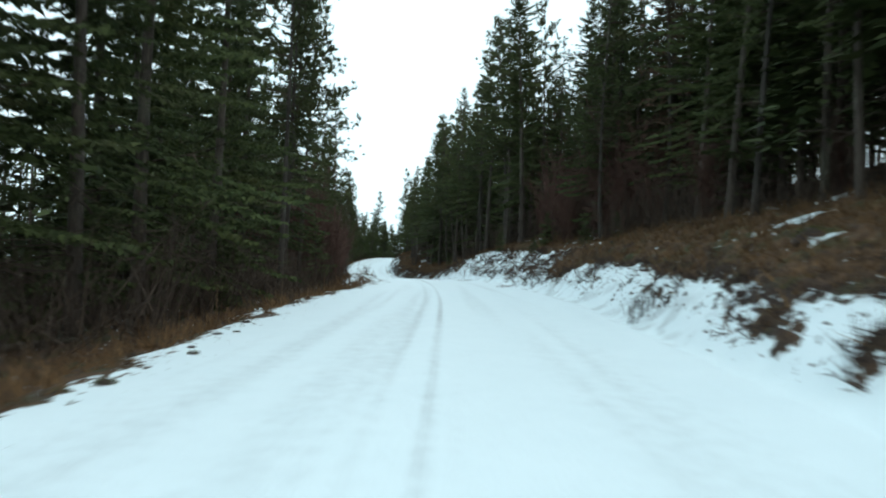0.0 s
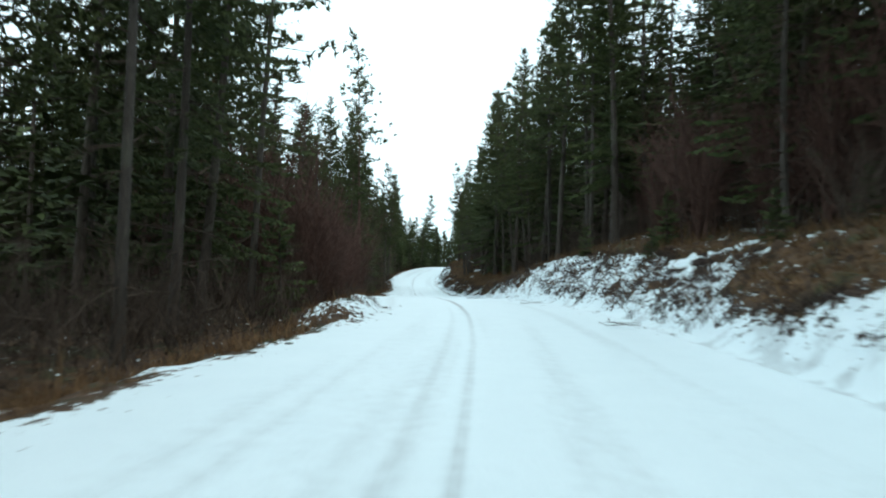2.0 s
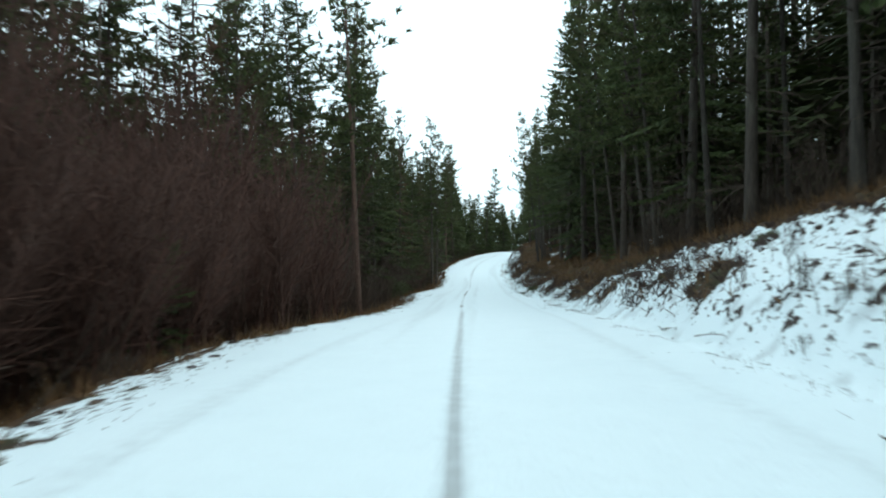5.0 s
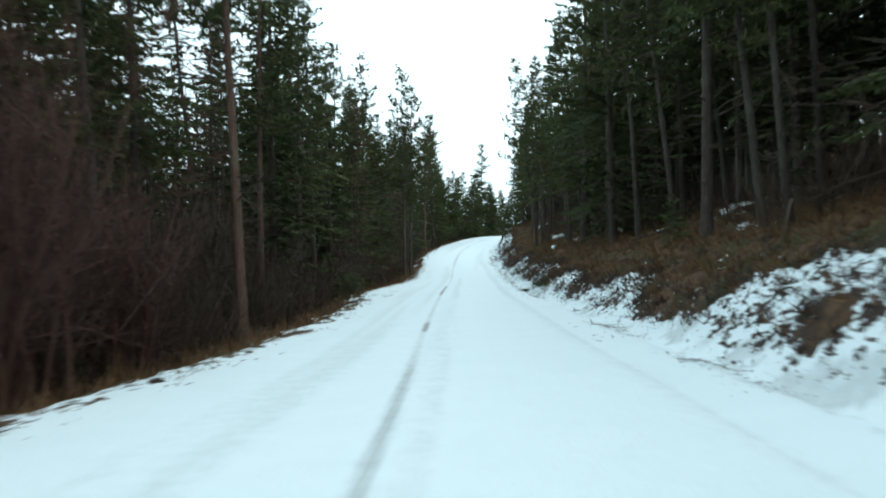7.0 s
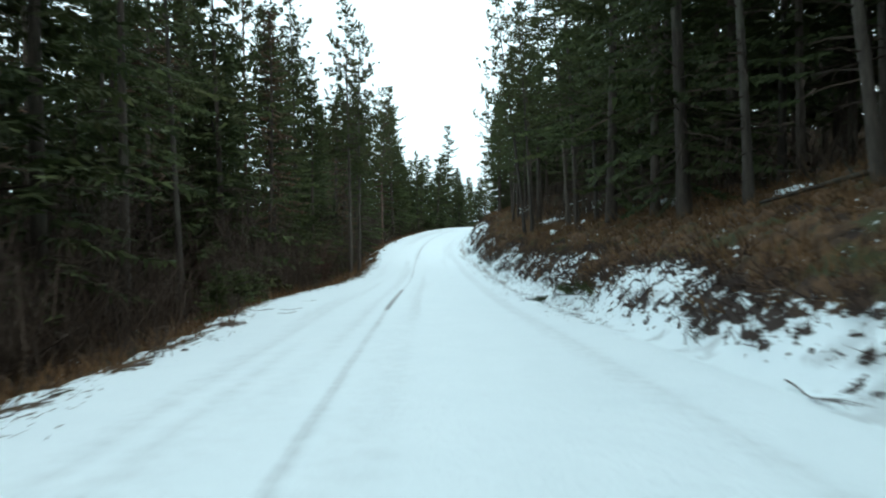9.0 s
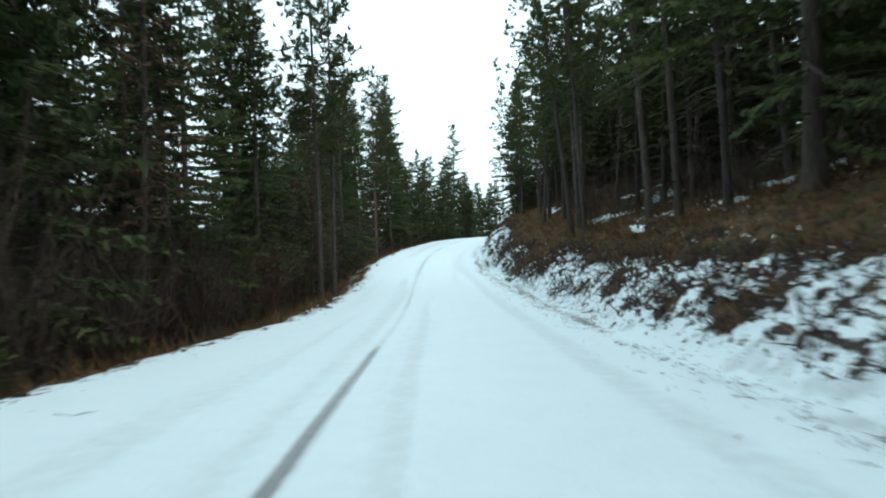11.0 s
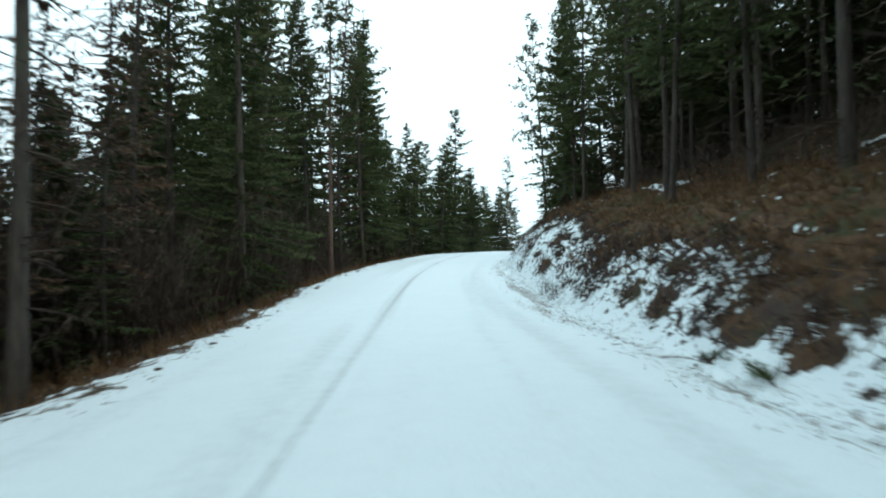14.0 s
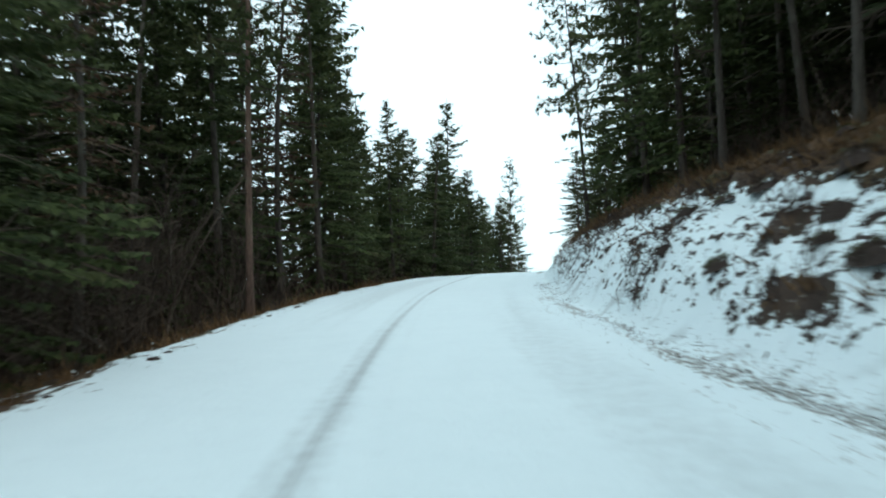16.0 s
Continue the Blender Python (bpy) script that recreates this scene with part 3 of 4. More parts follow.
# trees whose tops or trunks stand out: kind, place, height, tilt towards the right
for kind, x, y, tall, tip in (
    ("firback", -19.9, 76.9, 17.0, 0), ("firback", -16.6, 74.8, 16.5, 0), ("firback", -18.2, 196.0, 19.5, 0), ("pine", -12.1, 199.6, 13.0, 0),
    ("firback", -22.8, 166.0, 21.0, 0), ("pine", -22.0, 160.0, 17.5, 0), ("firback", -20.0, 181.7, 12.5, 0), ("pine", -6.67, 29.36, 17.5, 1),
    ("pine", 8.6, 38.7, 16.0, 0), ("redpine", -11.2, 73.4, 21.0, 0), ("redpine", -13.5, 80.1, 18.0, 0), ("pine", -16.2, 115.0, 18.0, 0), ("pine", -15.85, 116.1, 16.0, 1),
    ("redpine", -19.8, 144.0, 17.0, 0), ("redpine", -18.9, 104.0, 18.0, 4), ("pine", -19.0, 113.0, 19.0, 0), ("pine", -21.0, 117.5, 17.0, 3), ("pine", 2.37, 75.7, 17.0, -7), ("pine", 2.6, 74.5, 16.0, -4),
    ("pine", 1.3, 83.7, 17.0, -5), ("pine", 3.6, 85.7, 16.0, -4), ("pine", -4.93, 116.65, 16.0, -4), ("pine", -4.4, 115.6, 15.0, -2), ("pine", 3.6, 66.7, 17.0, -3),
    ("firback", -22.3, 112.0, 15.0, 0), ("firback", -24.2, 113.5, 14.0, 0), ("firback", -21.2, 109.5, 15.5, 0), ("firback", -26.2, 116.3, 13.0, 0),
    ("fir", -18.8, 113.0, 15.0, 0), ("fir", -20.6, 115.6, 14.0, 0), ("fir", -17.3, 111.0, 13.0, 0),
    ("firback", -18.5, 120.7, 5.5, 0), ("firback", -21.6, 125.2, 6.5, 0), ("firback", -25.3, 130.0, 8.0, 0), ("firback", -23.0, 127.4, 6.8, 0), ("firback", -28.0, 134.5, 8.5, 0), ("dead", -19.8, 122.8, 7.0, 0), ("dead", -18.0, 121.6, 8.5, 0), ("dead", -20.6, 119.4, 8.0, 0), ("dead", -17.6, 118.8, 7.0, 0), ("firback", -18.6, 117.0, 6.5, 0), ("firback", -21.2, 121.0, 7.5, 0), ("firback", -23.6, 124.5, 8.5, 0),
    ("firback", -14.6, 83.5, 18.5, 0), ("firback", -15.2, 69.0, 15.5, 0), ("fir", -18.4, 107.5, 15.5, 0), ("fir", -16.8, 103.0, 14.0, 0), ("firback", -19.6, 101.5, 15.0, 0), ("firback", -16.4, 96.0, 14.0, 0),
    ("pine", -8.5, 159.5, 15.0, 0), ("firback", -7.6, 172.0, 6.5, 0), ("firback", -6.6, 179.0, 6.0, 0),
):
    plant(kind, x, y, tall, None, 0.6, tip)
    # keep the near side of a trunk that shows clear of other trees
    if "pine" in kind and y < 150:
        PLANTED.append((x, y - 2.0, 1.4))

# the roadside rows: stretches of (from, to, first offset, step, rows, kinds, shares, heights)
WEST = (
    (4, 41, 7.8, 3.0, 2, ("fir", "firhigh", "pine", "dead"), (0.68, 0.17, 0.08, 0.07), (16, 20)),
    (46, 64, 11.5, 3.0, 3, ("firback", "dead", "pine"), (0.5, 0.4, 0.1), (13, 17.0)),
    (64, 103, 7.2, 2.7, 3, ("firhigh", "pine", "dead"), (0.40, 0.22, 0.38), (13, 18)),
    (104, 115.5, 9.2, 2.3, 3, ("fir", "firhigh", "pine"), (0.5, 0.25, 0.25), (14, 18)),
    (111, 118, 6.8, 2.5, 1, ("fir", "dead"), (0.65, 0.35), (7.0, 9.0)),
    (118, 125, 6.8, 2.5, 1, ("fir", "firhigh", "dead"), (0.5, 0.2, 0.3), (13, 17)),
    (94, 104, 9.3, 2.8, 2, ("firhigh", "dead", "firback"), (0.45, 0.25, 0.3), (13, 17.5)),
    (125.5, 141, 6.4, 1.9, 1, ("fir", "dead"), (0.85, 0.15), (13.0, 16.5)),
    (125.5, 141, 9.4, 2.2, 2, ("firback", "dead"), (0.88, 0.12), (9.0, 11.5)),
    (141, 160, 6.5, 2.6, 3, ("fir", "firhigh", "dead"), (0.72, 0.18, 0.1), (14.5, 18.5)),
    (160, 216, 5.9, 2.6, 2, ("firback", "pine"), (0.92, 0.08), (9.0, 12.0)),
)
EAST = (
    (4, 30, 10.3, 2.6, 2, ("pine", "firhigh", "fir", "dead"), (0.35, 0.25, 0.25, 0.15), (14, 19)),
    (30, 52, 11.5, 3.2, 2, ("pine", "fir", "dead"), (0.4, 0.45, 0.15), (14, 18)),
    (52, 100, 7.9, 2.7, 2, ("fir", "firhigh", "pine", "dead"), (0.46, 0.22, 0.22, 0.10), (17, 21.5)),
    (100, 126, 8.2, 2.7, 2, ("pine", "firhigh", "fir", "dead"), (0.40, 0.25, 0.23, 0.12), (15, 18.5)),
    (126, 162, 7.6, 2.5, 3, ("firback", "pine"), (0.72, 0.28), (11, 15)),
    (162, 216, 6.8, 3.6, 2, ("firback", "pine"), (0.85, 0.15), (4.5, 7)),
)
for side, rows in ((-1, WEST), (1, EAST)):
    for start, end, first, step, deep, kinds, shares, (low, high) in rows:
        y = start
        while y < end:
            for row in range(deep):
                u = first + row * 3.0 + rng.uniform(-0.8, 0.8)
                yy = y + rng.uniform(-1.3, 1.3) + (row % 2) * step / 2
                x = centre(yy) + side * u
                if free(x, yy, 1.7) and not cleared(x, yy):
                    kind = rng.choices(kinds, shares)[0]
                    high_crown = side > 0 and (101 < yy < 124 and kind == "fir" or 124 < yy < 144 and kind == "firback")
                    plant("firhigh" if high_crown else "firback" if kind == "fir" and row else kind, x, yy, rng.uniform(low, high), rng.randrange(3) % 2 if high_crown else None)
            y += step * 1.22

# young firs along the edges
for u, y, tall in ((-6.2, 40.5, 4.2), (-5.8, 53.0, 2.6), (-5.6, 89.4, 1.6), (-6.0, 107.0, 3.0), (-6.6, 110.0, 4.5), (-6.3, 116.0, 2.4), (-6.2, 128.0, 2.8),
                   (7.6, 35.5, 1.5), (8.2, 45.0, 2.2), (8.4, 33.0, 1.3), (7.2, 79.5, 1.6), (-7.5, 10.0, 3.0), (-7.2, 22.0, 3.6), (-7.0, 70.0, 3.0), (8.0, 150, 3.0), (8.5, 158, 4.0), (6.35, 49.5, 1.4), (6.5, 41.9, 1.0), (-7.2, 146.5, 2.4), (-6.6, 142.0, 1.5)):
    plant("sapling", centre(y) + u, y, tall)
# a broad low clump by the verge
for u, y, tall in ((-5.3, 90.6, 1.25), (-5.7, 91.5, 1.35), (-5.2, 92.2, 1.05), (-6.1, 90.9, 1.2)):
    ob = plant("sapling", centre(y) + u, y, tall, 0)
    ob.scale = (ob.scale[0] * 1.9, ob.scale[1] * 1.9, ob.scale[2])


for _ in range(26):
    y = rng.uniform(103, 129)
    x = centre(y) - rng.uniform(8.0, 15.0)
    if free(x, y, 1.0):
        plant("sapling", x, y, rng.uniform(3.2, 5.6))


def shrub(name, seed, tall, stems, twigs, spread, material, label, cat):
    """A leafless bush: curved stems with many fine twigs."""
    rs = np.random.RandomState(seed)
    wood, fine = Pile(), Pile()
    for _ in range(stems):
        a = rs.uniform(0, 2 * np.pi)
        o = np.array([rs.normal() * 0.18, rs.normal() * 0.18, -0.15])
        h = tall * rs.uniform(0.55, 1.0)
        out = spread * rs.uniform(0.2, 1.0)
        s = np.linspace(0, 1, 5)
        p = o + np.stack([np.cos(a) * out * s ** 1.5, np.sin(a) * out * s ** 1.5, h * s], -1) + rs.uniform(-0.06, 0.06, (5, 3)) * s[:, None] * tall / 3
        wood.add(*tube(p, 0.010 * tall / 2.5 * (1.15 - s) + 0.004, 3))
        q = rs.uniform(0.18, 1.0, twigs)
        c = np.stack([np.interp(q, s, p[:, i]) for i in range(3)], -1)
        d = rs.normal(size=(twigs, 3)) * 0.55 + np.array([np.cos(a) * 0.25, np.sin(a) * 0.25, 0.75])
        m = tall * rs.uniform(0.08, 0.26, twigs) * (1.2 - 0.5 * q)
        w = np.cross(d, rs.normal(size=(twigs, 3)))
        w *= (rs.uniform(0.003, 0.007, twigs) * (0.6 + tall / 5) / (np.linalg.norm(w, axis=1) + 1e-6))[:, None]
        fine.blades(c, c + d * m[:, None], w)
    base = tagged(new(name), label, cat, "leafless roadside bushes")
    new("stem", wood.mesh("stem", material)).parent = base
    t = new("twigwork", fine.mesh("twigwork", material))
    t.parent, t["kind"] = base, "stuff"
    return base


RED = [shrub("leafless_bush", 51 + i, h, 14, 84, h * 0.36, REDTWIG, "tall leafless bush with fine reddish brown twigs", "bush") for i, h in enumerate((5.2, 4.2, 3.2))]
BROWN = [shrub("leafless_bush", 61 + i, h, 11, 40, h * 0.42, TWIG, "dark brown leafless bush at the forest edge", "bush") for i, h in enumerate((3.0, 2.2))]
placed = set()


def set_bush(models, u, y, size):
    i = rng.randrange(len(models))
    p = spot(u, y)
    m = pose(*p, 0, 0, rng.uniform(0, 360))
    if models[i].name in placed:
        ob = copy_thing(models[i], m)
        ob.scale = (size, size, size)
    else:
        placed.add(models[i].name)
        models[i].matrix_basis = m @ Matrix.Scale(size, 4)


# red-brown thickets: (from, to, offset, depth, count, size)
for a, b, u0, u1, count, size in ((46, 64, -5.2, -7.5, 24, 1.1), (46, 66, -7.5, -12.5, 56, 1.6), (60, 69, -5.8, -9.5, 14, 1.1), (34, 54, 8.8, 14.0, 24, 1.4), (12, 34, 10, 14, 8, 1.0), (96, 112, -5.6, -9.5, 12, 0.7)):
    for _ in range(count):
        set_bush(RED, rng.uniform(u0, u1), rng.uniform(a, b), size * rng.uniform(0.8, 1.15))
for a, b, u0, u1, count in ((0, 40, -6.2, -9.0, 16), (62, 104, -5.4, -8.5, 34), (112, 140, -5.6, -8.0, 18), (50, 120, 7.5, 11.0, 14), (30, 54, 8.0, 12.0, 16)):
    for _ in range(count):
        set_bush(BROWN, rng.uniform(u0, u1), rng.uniform(a, b), rng.uniform(0.7, 1.2))
for _ in range(96):
    set_bush(BROWN, rng.uniform(-6.0, -12.0), rng.uniform(64, 122), rng.uniform(1.3, 2.0))
for _ in range(40):
    set_bush(BROWN, rng.uniform(-5.9, -11.0), rng.uniform(122, 150), rng.uniform(1.2, 1.9))
for _ in range(12):
    set_bush(BROWN, rng.uniform(-6.4, -11.0), rng.uniform(116.5, 125), rng.uniform(1.8, 2.4))


def far_woods():
    """The closed wood behind the first rows, one mass of simple conifers."""
    rs = np.random.RandomState(77)
    crown, wood = Pile(), Pile()
    for side, count in ((-1, 300), (1, 540), (-2, 240), (-3, 95), (2, 300)):
        for _ in range(count):
            y = rs.uniform(-25, 300)
            u = side * ((13.5 if side > 0 or y < 42 or y > 64 else 18) + 40 * rs.rand() ** 1.6)
            if y > 215:
                u = side * rs.uniform(9, 60)
            if side == -2:
                y, u = rs.uniform(44, 112), -13.5 - 16 * rs.rand()
            if side == -3:
                y, u = rs.uniform(124, 166), -11.5 - 13 * rs.rand()
            if side == 2:
                y, u = rs.uniform(-8, 160), 11.0 + 9 * rs.rand()
            thin = rs.rand()
            if side == -1 and ((y < 42 and thin < 0.3) or (112 < y < 126 and thin < 0.75)) or side > 0 and 112 < y < 150 and thin < 0.22:
                continue
            if 206 < y < 236 and abs(u) < 13:
                continue
            x = centre(y) + u
            if cleared(x, y):
                continue
            z = float(height(np.array([u]), np.array([y]), False)[0])
            tall = rs.uniform(11, 17) * (1.0 if y < 118 else 0.62 if side > 0 else 0.55 if y < 127 else 0.75 if y < 166 else 0.68)
            wide = rs.uniform(1.9, 2.9)
            low = tall * rs.uniform(0.06, 0.35)
            n = 620 if side == 2 else 280 if abs(u) < 24 else 170
            s = rs.rand(n) ** 1.35
            a = rs.uniform(0, 2 * np.pi, n)
            r = wide * (1 - s) ** 0.85 * np.sqrt(rs.uniform(0.05, 1, n)) * 0.8
            c = np.stack([x + r * np.cos(a), y + r * np.sin(a), z + low + (tall - low) * s], -1)
            out = np.stack([np.cos(a), np.sin(a), rs.uniform(-0.6, 0.1, n)], -1)
            m = rs.uniform(0.5, 1.15, n) * (1.1 - 0.7 * s) * (0.55 if side == 2 else 1.0)
            w = np.stack([-np.sin(a), np.cos(a), rs.uniform(-0.6, 0.6, n)], -1) * (0.28 * m)[:, None]
            crown.blades(c, c + out * m[:, None], w)
            wood.add(*tube(np.array([(x, y, z - 0.4), (x, y, z + tall)]), [0.15, 0.02], 5))
    root = tagged(new("far_woods"), "dense dark conifer wood behind the roadside trees", "wood", kind="stuff")
    for name, p, m in (("crowns", crown, FIR), ("trunks", wood, BARK)):
        new(name, p.mesh(name, m)).parent = root


far_woods()


def undergrowth():
    """Dead twigs, fallen branches and low growth between the trunks."""
    rs = np.random.RandomState(91)
    p = Pile()
    n = 6800
    side = np.where(rs.rand(n) < 0.6, -1, 1)
    y = rs.uniform(-5, 200, n)
    u = side * (np.where(side < 0, 5.6, 9.0) + 16 * rs.rand(n) ** 1.3)
    x, z = track(LINE, y) + u, height(u, y)
    k = 13
    c = np.repeat(np.stack([x, y, z], -1), k, 0)
    size = np.repeat(rs.uniform(0.5, 2.0, n) * np.where(side < 0, 1.2, 1.0), k)
    c = c + rs.normal(size=(n * k, 3)) * np.array([0.3, 0.3, 0.0]) * size[:, None]
    d = rs.normal(size=(n * k, 3)) * 0.5 + np.array([0, 0, 0.85])
    lift = rs.uniform(0, 0.5, n * k) * size
    c[:, 2] += lift - 0.05
    w = np.cross(d, rs.normal(size=(n * k, 3)))
    w *= (0.012 / (np.linalg.norm(w, axis=1) + 1e-6))[:, None]
    p.blades(c, c + d * size[:, None] * 0.75, w)
    tagged(new("undergrowth", p.mesh("undergrowth", TWIG)), "dark dry undergrowth of twigs between the trunks", "undergrowth", kind="stuff")


undergrowth()


def dry_grass():
    """Tufts of dry grass on the bank and along the verge."""
    rs = np.random.RandomState(92)
    p = Pile()
    n = 34000
    y = rs.uniform(-2, 165, n)
    east = rs.rand(n) < 0.74
    wr = rs.uniform(0.5, 7.5, n)
    wl = rs.uniform(0.0, 2.6, n) ** 1.0
    u = np.where(east, track(HALF_R, y) + wr, -track(HALF_L, y) - wl)
    lot = rs.rand(n)
    keep = snow_cover(u, y) < np.where(lot < 0.04, 0.8, np.where(lot < 0.3, 0.55, 0.36))
    u, y, east = u[keep], y[keep], east[keep]
    n = len(u)
    x, z = track(LINE, y) + u, height(u, y)
    k = 6
    c = np.repeat(np.stack([x, y, z - 0.02], -1), k, 0) + rs.normal(size=(n * k, 3)) * np.array([0.05, 0.05, 0.0])
    size = np.repeat(rs.uniform(0.10, 0.34, n), k) * rs.uniform(0.5, 1.2, n * k)
    d = rs.normal(size=(n * k, 3)) * 0.55 + np.repeat(np.where(east, -0.35, -0.2), k)[:, None] * np.array([1.0, 0, 0]) + np.array([0, 0, 0.8])
    w = np.cross(d, rs.normal(size=(n * k, 3)))
    w *= (0.011 / (np.linalg.norm(w, axis=1) + 1e-6))[:, None]
    p.blades(c, c + d * size[:, None], w)
    tagged(new("dry_grass", p.mesh("dry_grass", STRAW)), "matted tufts of dry brown grass on the bank", "grass", kind="stuff")


dry_grass()


def low_heath():
    """Short dark woody sprigs that stand out of the patchy snow on the bank."""
    rs = np.random.RandomState(93)
    p = Pile()
    n = 26000
    y = rs.uniform(3, 150, n)
    u = track(HALF_R, y) + rs.uniform(0.25, 3.6, n)
    cover = snow_cover(u, y)
    keep = (cover > 0.0) & (cover < 0.5) & (u < track(HALF_R, y) + np.interp(y, SNOWTOP[:, 0], SNOWTOP[:, 1]) + 0.5)
    u, y = u[keep], y[keep]
    n, k = len(u), 7
    c = np.repeat(np.stack([track(LINE, y) + u, y, height(u, y) - 0.02], -1), k, 0) + rs.normal(size=(n * k, 3)) * np.array([0.06, 0.06, 0.0])
    d = rs.normal(size=(n * k, 3)) * 0.6 + np.array([-0.45, -0.1, 0.65])
    w = np.cross(d, rs.normal(size=(n * k, 3)))
    w *= (0.010 / (np.linalg.norm(w, axis=1) + 1e-6))[:, None]
    p.blades(c, c + d * np.repeat(rs.uniform(0.08, 0.24, n), k)[:, None], w)
    tagged(new("low_heath", p.mesh("low_heath", HEATH)), "dark woody sprigs standing out of patchy snow", "low brush", kind="stuff")


low_heath()


def wire_line():
    """A pair of wooden poles among the trees, and the wires that hang between them."""
    tops = []
    for y in (84.0, 172.0):
        x = centre(y) - 14.0
        z = float(height(np.array([-14.0]), np.array([y]), False)[0])
        road = float(track(LINE, np.array([y]), 2)[0])
        base = tagged(new("utility_pole"), "weathered wooden utility pole among the roadside trees", "utility pole", "utility poles")
        base.location = (x, y, z)
        tall = road + 7.6 - z
        shaft = Pile()
        shaft.add(*tube(np.array([(0, 0, -0.5), (0, 0, tall * 0.5), (0, 0, tall)]), [0.14, 0.12, 0.10], 10))
        shaft.add([(0.1 * math.cos(a), 0.1 * math.sin(a), tall) for a in np.arange(10) / 10 * 2 * np.pi], [list(range(10))])
        new("shaft", shaft.mesh("shaft", GREYBARK, True)).parent = base
        for drop in (0.15, 0.9, 1.65):
            knob = Pile()
            knob.add(*tube(np.array([(0.1, 0, tall - drop), (0.17, 0, tall - drop), (0.2, 0, tall - drop + 0.05)]), [0.03, 0.045, 0.02], 8))
            new("insulator", knob.mesh("insulator", HEATH, True)).parent = base
            tops.append(np.array([x + 0.2, y, z + tall - drop + 0.05]))
    for a, b in zip(tops[:3], tops[3:]):
        s = np.linspace(0, 1, 25)
        p = a + (b - a) * s[:, None]
        p[:, 2] -= 1.2 * 4 * s * (1 - s)
        w = Pile()
        w.add(*tube(p, np.full(25, 0.016), 5))
        tagged(new("overhead_wire", w.mesh("overhead_wire", HEATH)), "thin dark overhead wire hanging along the cleared strip", "wire", "overhead wires")


wire_line()


def litter():
    """Small dark twigs and needles strewn on the snow along both edges of the road."""
    rs = np.random.RandomState(94)
    p = Pile()
    n = 9000
    y = rs.uniform(32, 150, n)
    east = rs.rand(n) < np.interp(y, [30, 75, 100], [0.5, 0.65, 0.85])
    u = np.where(east, track(HALF_R, y) + rs.normal(size=n) * 0.28 + 0.05, -track(HALF_L, y) + np.abs(rs.normal(size=n)) * 0.35 - 0.05)
    keep = fbm(y * 0.5, u * 0.6 + 2.0, 3) + 0.12 * ease(y, 60, 95) * east > 0.5
    u, y = u[keep], y[keep]
    n = len(u)
    c = np.stack([track(LINE, y) + u, y, height(u, y) + 0.012], -1)
    a = rs.normal(size=n) * 0.6 + np.pi / 2
    d = np.stack([np.cos(a), np.sin(a), rs.uniform(-0.02, 0.12, n)], -1) * (0.04 + 0.20 * rs.rand(n) ** 2.5)[:, None]
    w = np.stack([-np.sin(a), np.cos(a), rs.uniform(0.4, 1.2, n)], -1) * rs.uniform(0.003, 0.007, n)[:, None]
    p.blades(c, c + d, w)
    tagged(new("twig_litter", p.mesh("twig_litter", HEATH)), "dark twigs and needles strewn on roadside snow", "litter", kind="stuff")


litter()


def tussock(seed, green):
    """A low dome of matted stalks over a lump of earth."""
    rs = np.random.RandomState(seed)
    base = tagged(new("grass_tussock"), "matted brown green tussock showing through the snow", "tussock", "tussocks on the bank")
    a = np.arange(9) / 9 * 2 * np.pi
    lump = Pile()
    v = [(0, 0, 0.30)]
    for r, z in ((0.22, 0.24), (0.40, 0.12), (0.58, -0.12)):
        w = 1 + rs.uniform(-0.2, 0.2, 9)
        v += list(zip(r * w * np.cos(a), r * w * np.sin(a), z + rs.uniform(-0.03, 0.03, 9)))
    f = []
    for i in range(9):
        n = (i + 1) % 9
        f.append((0, 1 + i, 1 + n))
        f += [(1 + i, 10 + i, 10 + n), (1 + i, 10 + n, 1 + n), (10 + i, 19 + i, 19 + n), (10 + i, 19 + n, 10 + n)]
    lump.add(v, f)
    new("earth", lump.mesh("earth", GROUND, True)).parent = base
    n = 280
    r, t = 0.5 * np.sqrt(rs.rand(n)), rs.uniform(0, 2 * np.pi, n)
    c = np.stack([r * np.cos(t), r * np.sin(t), 0.30 - 0.9 * r * r], -1)
    d = np.stack([np.cos(t) * 0.8, np.sin(t) * 0.8, rs.uniform(0.0, 0.8, n)], -1) + rs.normal(size=(n, 3)) * 0.3
    w = np.cross(d, rs.normal(size=(n, 3)))
    w *= (0.013 / (np.linalg.norm(w, axis=1) + 1e-6))[:, None]
    g = Pile()
    g.blades(c, c + d * rs.uniform(0.07, 0.2, n)[:, None], w)
    o = new("stalkwork", g.mesh("stalkwork", MOSS if green else TWIG))
    o.parent, o["kind"] = base, "stuff"
    return base


TUSSOCKS = [tussock(101, False), tussock(102, True), tussock(103, False)]
# large ones by place (offset from the middle, y, size), then smaller ones at random
SPOTS = [(4.9, 97.0, 0.45), (5.4, 98.2, 0.5), (4.4, 96.0, 0.4), (5.0, 129.5, 0.8), (4.9, 131.5, 0.8), (5.6, 131.0, 0.9), (5.2, 127.6, 0.9), (4.9, 9.6, 0.9), (5.6, 8.4, 1.1), (5.1, 11.6, 0.8), (6.4, 12.5, 0.8), (6.0, 36.2, 0.7), (6.6, 38.0, 0.8), (5.6, 55.0, 0.8), (6.1, 57.0, 0.7), (5.2, 64.5, 0.6), (5.6, 67.0, 0.7), (4.9, 110.0, 0.5), (5.3, 113.0, 0.6), (5.3, 119.5, 0.9), (6.0, 133.5, 0.9), (5.8, 135.5, 0.7), (6.4, 137.5, 0.8)]
